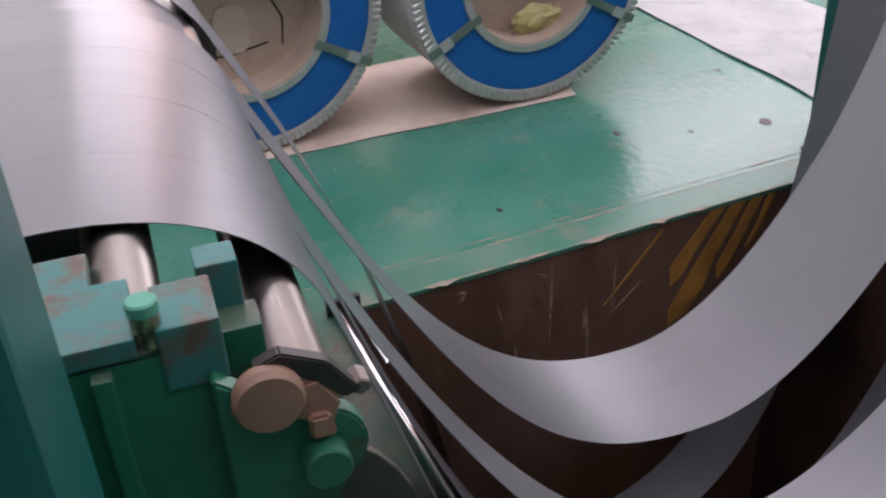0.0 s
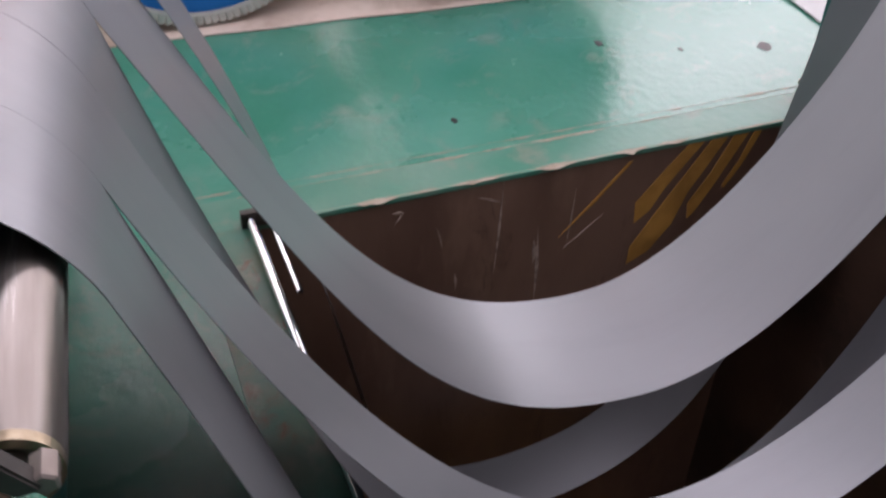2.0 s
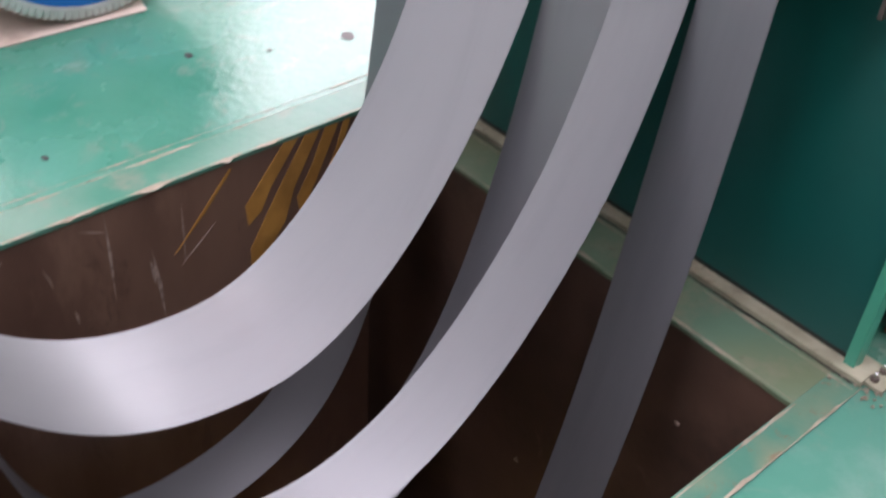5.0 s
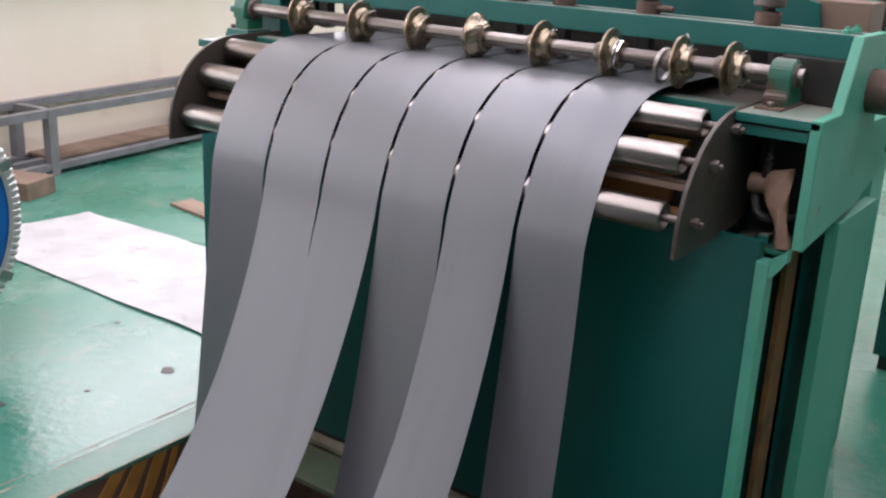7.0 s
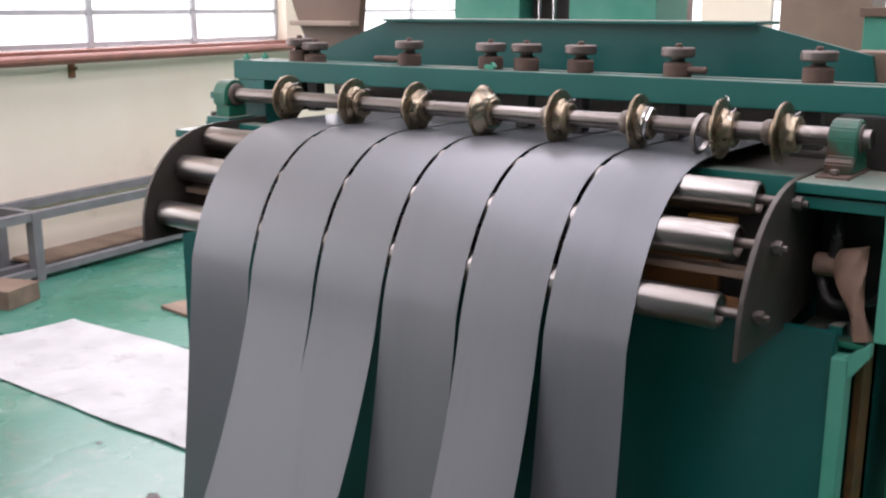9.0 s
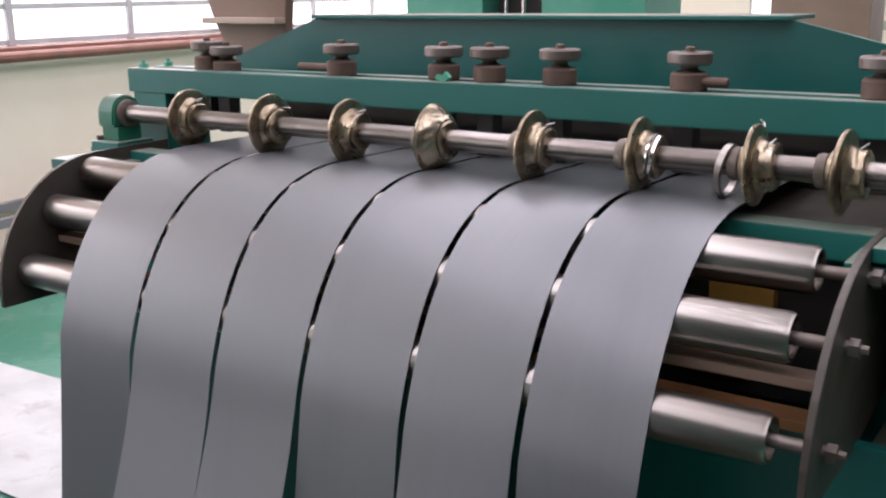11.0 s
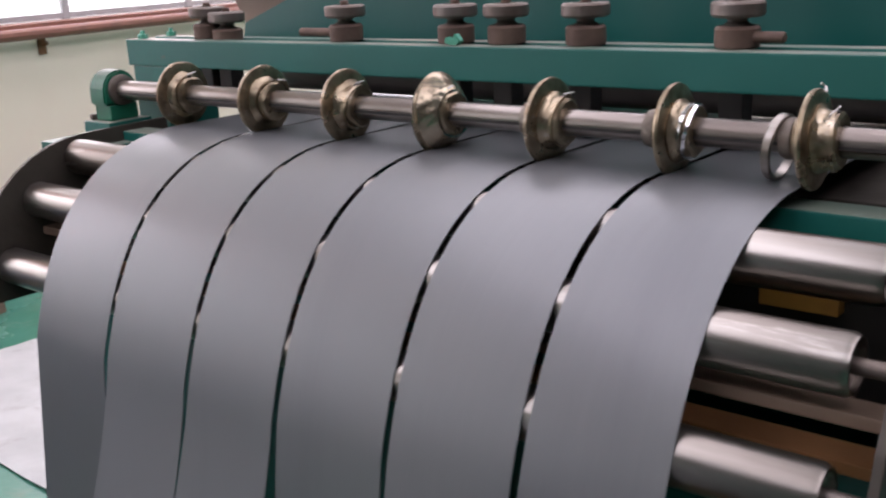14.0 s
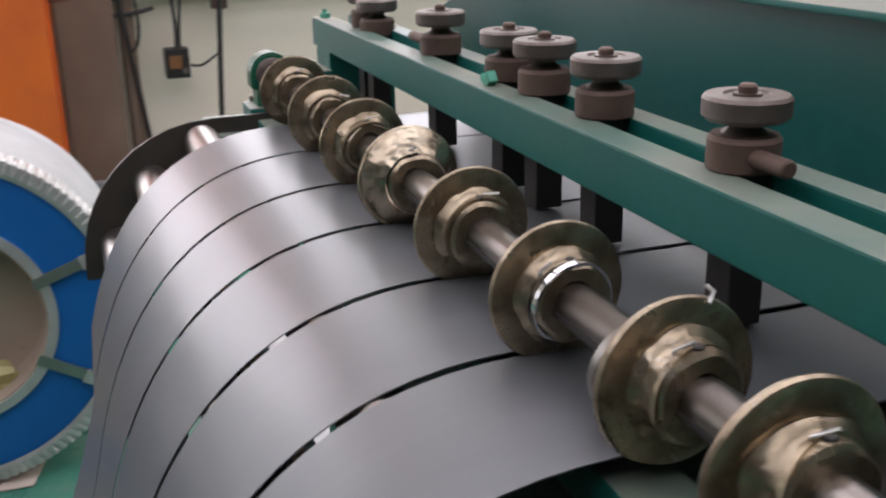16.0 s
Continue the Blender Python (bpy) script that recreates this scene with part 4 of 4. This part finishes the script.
    part("rod", cyl(0.008, -0.70, -0.40, (0, -1.870, 0.025), "x", 18), BRIGHT, rod, "short thin chrome rod", True)
    part("rod_bracket", box(-0.72, -0.70, -1.94, -1.84, 0.005, 0.05), IRON, rod)
    part("rod_bracket", box(0.86, 0.88, -1.94, -1.84, 0.005, 0.05), IRON, rod)


build_tensioner()


# ---- coils, mats and the bench beyond the pit ----
def build_coil(m):
    c = thing("steel_coil", "blue-faced steel coil with crimped edge and straps", "steel coil", "coils beside the pit", m)
    R, r, w = 0.495, 0.268, 0.55
    part("coil_body", lathe([(r + 0.02, 0.004), (R - 0.045, 0.004), (R - 0.045, -w), (r + 0.02, -w), (r + 0.02, 0.004)], (0, 0, R), "x", 72), BLUE, c, "blue painted end face", True)
    part("inner_ring", lathe([(r, 0.014), (r + 0.027, 0.014), (r + 0.027, -0.03), (r, -0.03), (r, 0.014)], (0, 0, R), "x", 64), ZINC, c, "silver inner ring", True)
    part("wrapping", lathe([(R - 0.05, -0.035), (R - 0.004, -0.035), (R - 0.004, -w), (R - 0.05, -w), (R - 0.05, -0.035)], (0, 0, R), "x", 72), WHITE, c, "white wrapped outside", True)
    part("core_paper", lathe([(0, -0.16), (r, -0.16), (r, 0.008), (r - 0.006, 0.008), (r - 0.006, -0.15), (0, -0.15)], (0, 0, R), "x", 48), PAPER, c, "brown paper in the eye", True)
    # crimped edge protector: a toothed ring
    bm = bmesh.new()
    n = 360
    rows = []
    for k in range(n):
        a = 2 * math.pi * k / n
        tooth = 0.005 if k % 3 else -0.005
        ring = []
        for q, h in ((R - 0.05, 0.010), (R - 0.038, 0.014), (R - 0.006, 0.010 + tooth), (R + tooth * 0.6, 0.0), (R + tooth * 0.6, -0.05), (R - 0.005, -0.052)):
            ring.append(bm.verts.new((h, q * math.cos(a), R + q * math.sin(a))))
        rows.append(ring)
    for k in range(n):
        a, b = rows[k], rows[(k + 1) % n]
        for j in range(len(a) - 1):
            bm.faces.new((a[j], a[j + 1], b[j + 1], b[j]))
    bmesh.ops.recalc_face_normals(bm, faces=bm.faces)
    part("edge_protector", bm, ZINC, c, "crimped silver edge strip")
    for deg in (-42, 28, 150, 200, 262):
        a = radians(deg)
        b = box(0.012, 0.018, -0.016, 0.016, r - 0.01, R + 0.004, 0.001)
        b.transform(Matrix.Translation((0, 0, R)) @ Matrix.Rotation(a + radians(90), 4, "X"))
        st = part("strap", b, STRAP, c, "flat steel strap")
        b = box(0.018, 0.024, -0.020, 0.020, R - 0.10, R - 0.05, 0.001)
        b.transform(Matrix.Translation((0, 0, R)) @ Matrix.Rotation(a + radians(90), 4, "X"))
        part("clip", b, ZINC, st)
    return c


def build_coils():
    first = build_coil(pose(-1.735, -0.740, 0.012))
    bm = bmesh.new()
    bmesh.ops.create_icosphere(bm, subdivisions=3, radius=1.0)
    for v in bm.verts:
        k = 1 + 0.55 * noise.noise(v.co * 2.3) + 0.2 * noise.noise(v.co * 6.0)
        v.co = Vector((0.035 * v.co.x * k - 0.09, 0.10 * v.co.y * k + 0.06, 0.055 * v.co.z * k + 0.285))
    film = part("film_scrap", bm, SCRAP, None, smooth=True)
    tagged(film, "crumpled yellowish plastic film in the coil's eye", "film scrap")
    film.matrix_world = pose(-1.735, -0.740, 0.012)
    second = copy_thing(first, pose(-1.82, -1.80, 0.012, 0, 0, 3))
    flap = [(-0.03 + 0.065 * math.cos(a), 0.42 + 0.10 * math.sin(a) + 0.012 * math.sin(3 * a)) for a in [k * math.pi / 12 for k in range(24)]]
    part("paper_flap", prism(flap, "x", -0.148, -0.140), CARD, second, "pale loose paper flap in the eye")
    for out in ([(-0.20, 0.335), (-0.05, 0.322), (0.10, 0.345), (0.10, 0.351), (-0.05, 0.330), (-0.20, 0.345)], [(0.10, 0.56), (0.16, 0.43), (0.15, 0.33), (0.157, 0.33), (0.168, 0.43), (0.108, 0.565)]):
        part("paper_tear", prism(out, "x", -0.148, -0.1465), BLACK, second, "dark torn seam in the paper")


build_coils()


def sheet(name, corners, z, material, label, category, waves=0.004, n=24, thick=0.003):
    bm = bmesh.new()
    a, b, c, d = [Vector((*q, 0)) for q in corners]
    top = []
    for i in range(n + 1):
        row = []
        for j in range(n + 1):
            u, v = i / n, j / n
            p = (a * (1 - u) + b * u) * (1 - v) + (d * (1 - u) + c * u) * v
            e = 0.012 * noise.noise(Vector((p.x * 3, p.y * 3, 1.7)))
            h = z + thick + waves * (1 + noise.noise(Vector((p.x * 4, p.y * 4, 0.3))) + 0.5 * noise.noise(Vector((p.x * 13, p.y * 13, 3))))
            row.append(bm.verts.new((p.x + e, p.y + e, h)))
        top.append(row)
    for i in range(n):
        for j in range(n):
            bm.faces.new((top[i][j], top[i + 1][j], top[i + 1][j + 1], top[i][j + 1]))
    r = bmesh.ops.extrude_face_region(bm, geom=list(bm.faces))
    for v in r["geom"]:
        if isinstance(v, bmesh.types.BMVert):
            v.co.z -= thick
    bmesh.ops.recalc_face_normals(bm, faces=bm.faces)
    return tagged(part(name, bm, material, smooth=True), label, category)


sheet("cardboard_sheet", [(-1.78, -2.35), (-1.685, -0.575), (-2.40, -0.45), (-2.45, -2.3)], 0.001, CARD, "dusty brown cardboard under the coils", "cardboard", 0.002)
sheet("white_mat", [(-3.05, 0.20), (-1.18, 0.18), (-1.40, 0.93), (-2.96, 0.86)], 0.001, WHITE, "crumpled white wrapping sheet on the floor", "sheet", 0.006)


def build_bench():
    m = pose(-3.79, 1.21, 0, 0, 0, 7)
    s = thing("steel_bench", "grey welded steel bench frame along the wall", "bench", m=m)
    for y in (0.0, 1.4, -2.2):
        for x in (0.0, -0.30):
            part("leg", box(x - 0.03, x + 0.03, y - 0.03, y + 0.03, 0, 0.39), GREY, s)
    for x, z, hgt in ((0.0, 0.345, 0.05), (-0.30, 0.355, 0.05), (0.0, 0.03, 0.04), (-0.30, 0.03, 0.04), (-0.15, 0.03, 0.04)):
        part("rail", box(x - 0.025, x + 0.025, -2.6, 1.6, z, z + hgt), GREY, s)
    for y in (0.0, 1.4, -2.2):
        part("cross_rail", box(-0.27, -0.03, y - 0.025, y + 0.025, 0.345, 0.395), GREY, s)
    part("plank", box(-0.28, -0.04, 0.05, 1.5, 0.071, 0.09), WOOD, s, "dirty plank shelf")
    q = thing("wooden_board", "thin brown wooden board lying on the floor", "board", m=pose(-2.58, 1.30, 0, 0, 0, -8))
    part("board", box(-0.20, 0.20, -0.07, 0.07, 0.0, 0.018, 0.003), WOOD, q)
    p = thing("timber_block", "dirty brown timber block lying on the floor", "timber", m=pose(-3.64, 0.80, 0, 0, 0, 20))
    part("block", box(-0.35, 0.25, -0.12, 0.12, 0, 0.10, 0.008), WOOD, p)


build_bench()


# ---- what stands behind the line ----
def build_behind():
    u = thing("uncoiler_stand", "green uncoiler stand behind the slitting machine", "machine")
    part("post", box(-0.90, -0.62, 1.20, 1.45, 0, 1.75), PALE, u)
    part("post", box(-0.42, -0.10, 1.20, 1.45, 0, 1.75), PALE, u)
    part("slide", box(-0.60, -0.44, 1.26, 1.40, 0.4, 1.70), BLACK, u, "dark slide between the posts")
    for x in (-0.56, -0.50):
        part("spindle", cyl(0.008, 0.6, 1.65, (x, 1.24, 0), "z", 12), BRIGHT, u, smooth=True)
    part("cross_bar", box(-1.0, 0.1, 1.16, 1.22, 1.60, 1.66), BROWN, u, "brown cross bar")
    g = thing("roll_stand", "pale green slotted roll stand with dusty brown cap", "machine")
    for x0, x1 in ((0.638, 0.714), (0.770, 0.800), (0.832, 0.868)):
        part("post", box(x0, x1, 0.84, 0.98, 0, 1.478, 0.003), PALE, g)
    for x0, x1 in ((0.716, 0.768), (0.802, 0.830)):
        part("slide", box(x0, x1, 0.89, 0.96, 0.10, 1.46, 0.003), RUST, g, "dark brown slide in its slot")
        part("slide_nut", cyl(0.020, 1.10, 1.16, ((x0 + x1) / 2, 0.885, 0), "z", 8), BLACK, g)
    part("cap", box(0.628, 0.878, 0.83, 0.99, 1.478, 1.502, 0.003), BROWN, g, "dusty brown cap plate")
    part("cap_screw", cyl(0.016, 1.502, 1.545, (0.742, 0.91, 0), "z", 16), RUST, g, smooth=True)
    part("cap_screw", cyl(0.016, 1.502, 1.545, (0.816, 0.91, 0), "z", 16), RUST, g, smooth=True)
    h = thing("scrap_chute", "grey-brown sheet metal chute behind the beam", "chute")
    part("chute_plate", prism([(-0.93, 1.30), (-0.78, 1.30), (-0.74, 1.62), (-1.10, 1.66), (-1.02, 1.46)], "y", 0.50, 0.53, 0.002), BROWN, h)
    part("chute_lip", box(-1.02, -0.76, 0.46, 0.50, 1.445, 1.46), PAPER, h)
    for x, y, w in ((-0.4, 4.2, 0.5), (-2.5, 6.5, 0.45), (1.3, 6.3, 0.45), (2.6, 6.0, 0.45), (-1.2, 6.6, 0.3)):
        c = thing("building_column", "brown painted steel column", "column", "columns of the hall")
        part("shaft", box(x - w / 2, x + w / 2, y - 0.15, y + 0.15, 0, 5.1), BROWN, c)
    d = thing("drive_cabinet", "dark green drive cabinet with steel pulleys", "cabinet")
    part("body", box(0.79, 1.50, 1.66, 2.3, 0.06, 0.545), PANEL, d)
    part("skirt", box(0.77, 1.52, 1.64, 2.32, 0.545, 0.58), PALE, d)
    part("door_handle", box(0.82, 0.835, 1.63, 1.66, 0.36, 0.48, 0.004), ZINC, d, "pale door handle")
    part("foot", box(0.81, 1.48, 1.68, 2.28, 0.0, 0.06), BLACK, d)
    part("pulley", cyl(0.10, 1.10, 1.24, (0, 1.1, 1.18), "x", 28), RUST, d, smooth=True)
    part("pulley", cyl(0.13, 1.15, 1.24, (0, 1.1, 0.93), "x", 28), BLACK, d, smooth=True)
    part("pulley_stand", box(1.12, 1.22, 1.0, 1.2, 0.0, 1.10), OLDGREEN, d)
    part("guard", tube(bezier((1.26, 1.0, 0.72), (1.26, 0.9, 1.35), (1.26, 1.3, 1.35), (1.26, 1.25, 0.72), 14), 0.012), YELLOW, d, "yellow belt guard", True)
    o = thing("orange_post", "bright orange painted steel post by the wall", "post")
    part("shaft", box(-3.74, -3.50, -0.78, -0.405, 0, 3.2, 0.01), ORANGE, o)
    part("flange", box(-3.76, -3.742, -0.80, -0.385, 0, 3.2, 0.003), ORANGE, o)
    k = thing("wall_bracket", "small rusty bracket on the wall under the sill", "bracket", m=HALL)
    part("plate", box(0.002, 0.012, 0.385, 0.435, 1.08, 1.20, 0.002), RUSTY, k)
    part("arm", box(0.012, 0.05, 0.40, 0.42, 1.13, 1.15, 0.002), RUSTY, k)
    w = thing("wall_switchgear", "dark dusty switch boxes and cables on the wall", "switchgear")
    # brown upright added to fill a shadowy area beside the orange post
    part("conduit_duct", box(-3.90, -3.80, -0.37, -0.12, 0.02, 3.0, 0.006), BROWN, w, "brown post beside the orange one")
    sb = part("switch_box", box(-3.90, -3.80, 0.085, 0.195, 0.80, 0.935, 0.006), BLACK, w, "dusty dark switch box")
    part("switch_plate", box(-3.80, -3.792, 0.105, 0.160, 0.845, 0.905, 0.002), RUSTY, sb, "rust-red switch plate")
    part("knob", cyl(0.014, -3.792, -3.772, (0, 0.170, 0.835), "x", 12), KNOB, sb, smooth=True)
    part("bracket", box(-3.93, -3.86, 0.33, 0.40, 1.10, 1.30, 0.004), RUST, w)
    runs = (((-0.30, 1.150), (-0.20, 1.085), (-0.05, 1.090), (0.06, 1.125), 0.010), ((-0.13, 1.60), (-0.10, 1.10), (-0.05, 0.95), (0.02, 0.05), 0.013), ((-0.10, 1.60), (-0.02, 1.20), (0.02, 0.98), (-0.06, 0.93), 0.008),
            ((0.39, 1.80), (0.38, 1.20), (0.33, 0.95), (0.30, 0.05), 0.013), ((0.16, 1.70), (0.10, 1.25), (0.17, 1.10), (0.14, 0.93), 0.009), ((0.20, 0.86), (0.25, 0.83), (0.29, 0.88), (0.33, 0.90), 0.006),
            ((0.22, 1.75), (0.24, 1.35), (0.16, 1.15), (0.16, 0.93), 0.007), ((-0.30, 1.17), (-0.12, 1.12), (0.10, 1.22), (0.20, 1.40), 0.007))
    for k, (a, b, c, e, r) in enumerate(runs):
        part("cable", tube([(-3.835 + 0.012 * (k % 3), y, z) for y, z in bezier(a, b, c, e, 16)], r, 8), CABLE, w, "black hanging cable", True)
    part("pipe", cyl(0.035, 0.0, 3.0, (-3.87, -0.065, 0), "z", 16), BROWN, w, "dusty brown pipe", True)


build_behind()


# ---- the hall ----
def build_hall():
    def hall(name, bm, material, label, category):
        return tagged(part(name, bm, material, m=HALL), label, category, kind="structure")
    # in the hall's own axes: x inward from the left wall, y along it
    L0, L1, W, H = -16.0, 7.5, 12.0, 5.2
    t = 0.24
    SILLZ, HEAD = 1.22, 3.30
    hall("wall_left", box(-t, 0, L0, L1, -0.02, SILLZ, 0), CREAM, "cream plastered wall below the windows", "wall")
    hall("wall_left_top", box(-t, 0, L0, L1, HEAD, H, 0), CREAM, "cream plastered wall above the windows", "wall")
    bays = []
    y = L0
    while y < L1 - 0.2:
        hall("wall_pier", box(-t, -0.001, y, y + 0.22, SILLZ, HEAD, 0), CREAM, "cream wall pier between windows", "wall")
        bays.append((y + 0.22, min(y + 3.1, L1)))
        y += 3.1
    for k, (a, b) in enumerate(bays):
        w = thing(f"window_{k + 1}", "grey framed factory window, bright with daylight", "window", m=HALL, kind="structure")
        part("window_sill", box(-t, 0.05, a - 0.2, b + 0.2, SILLZ, SILLZ + 0.03), SILL, w, "red-brown sill")
        n = 3
        for j in range(n + 1):
            yy = a + (b - a) * j / n
            part("mullion", box(-0.14, -0.09, yy - 0.025, yy + 0.025, SILLZ + 0.03, HEAD), FRAME, w)
        for zz in (SILLZ + 0.05, SILLZ + 0.25, 1.95, 2.62, HEAD - 0.03):
            part("glazing_bar", box(-0.135, -0.095, a, b, zz - 0.016, zz + 0.016), FRAME, w)
        part("pane", box(-0.118, -0.112, a, b, SILLZ + 0.03, HEAD, 0), GLASS, w, "overexposed bright glass")
    bm = tube([(0.09, L0, SILLZ - 0.02), (0.09, L1, SILLZ - 0.02)], 0.03)
    hall("sill_pipe", bm, SILL, "red-brown pipe running below the windows", "pipe")
    # far wall with tall windows, brown columns before it
    hall("wall_far", box(0, W, L1, L1 + t, -0.02, 1.1, 0), CREAM, "cream wall at the far end", "wall")
    hall("wall_far_top", box(0, W, L1, L1 + t, 3.8, H, 0), CREAM, "cream wall at the far end", "wall")
    x = 0.0
    k = 20
    while x < W:
        hall("wall_far_pier", box(x, x + 0.75, L1, L1 + t - 0.001, 1.2, 3.8, 0), CREAM, "cream pier at the far end", "wall")
        a, b = x + 0.75, min(x + 2.0, W)
        if a < W:
            w = thing(f"window_{k}", "bright far window with thin bars", "window", m=HALL, kind="structure")
            part("pane", box(a, b, L1 + 0.10, L1 + 0.106, 1.2, 3.8, 0), GLASS, w, "overexposed bright glass")
            for j in range(6):
                xx = a + (b - a) * j / 5
                part("bar", box(xx - 0.012, xx + 0.012, L1 + 0.05, L1 + 0.08, 1.2, 3.8, 0), FRAME, w)
            for j in range(8):
                zz = 1.2 + 2.6 * j / 7
                part("bar", box(a, b, L1 + 0.052, L1 + 0.078, zz - 0.01, zz + 0.01, 0), FRAME, w)
            k += 1
        x += 2.0
    # two unseen walls, kept dull so the steel reflects less light
    hall("wall_right", box(W, W + t, L0, L1, -0.02, H, 0), DULL, "unseen dull grey wall, added to dim the reflections", "wall")
    hall("wall_near", box(0, W, L0 - t, L0, -0.02, H, 0), DULL, "unseen dull grey wall, added to dim the reflections", "wall")
    hall("ceiling", box(-t, W + t, L0 - t, L1 + t, H, H + 0.1, 0), ROOF, "pale sheet-metal roof", "ceiling")


build_hall()

# daylight through the window bays, and unseen lamps added overhead for soft light
for k in range(3):
    area("window_light", HALL @ pose(-0.06, -2.1 + 3.1 * k, 2.27, 0, -90, 0), 1.95, 2.8, 82)
for k in range(6):
    area("window_light", HALL @ pose(1.4 + 2.0 * k, 7.42, 2.4, -90, 0, 0), 1.2, 2.5, 25)
for x, power in ((1.6, 330), (3.8, 300), (6.4, 360)):
    area("roof_light", HALL @ pose(x, -1.0, 5.15), 1.3, 15.0, power)


def motions():
    pass


motions()
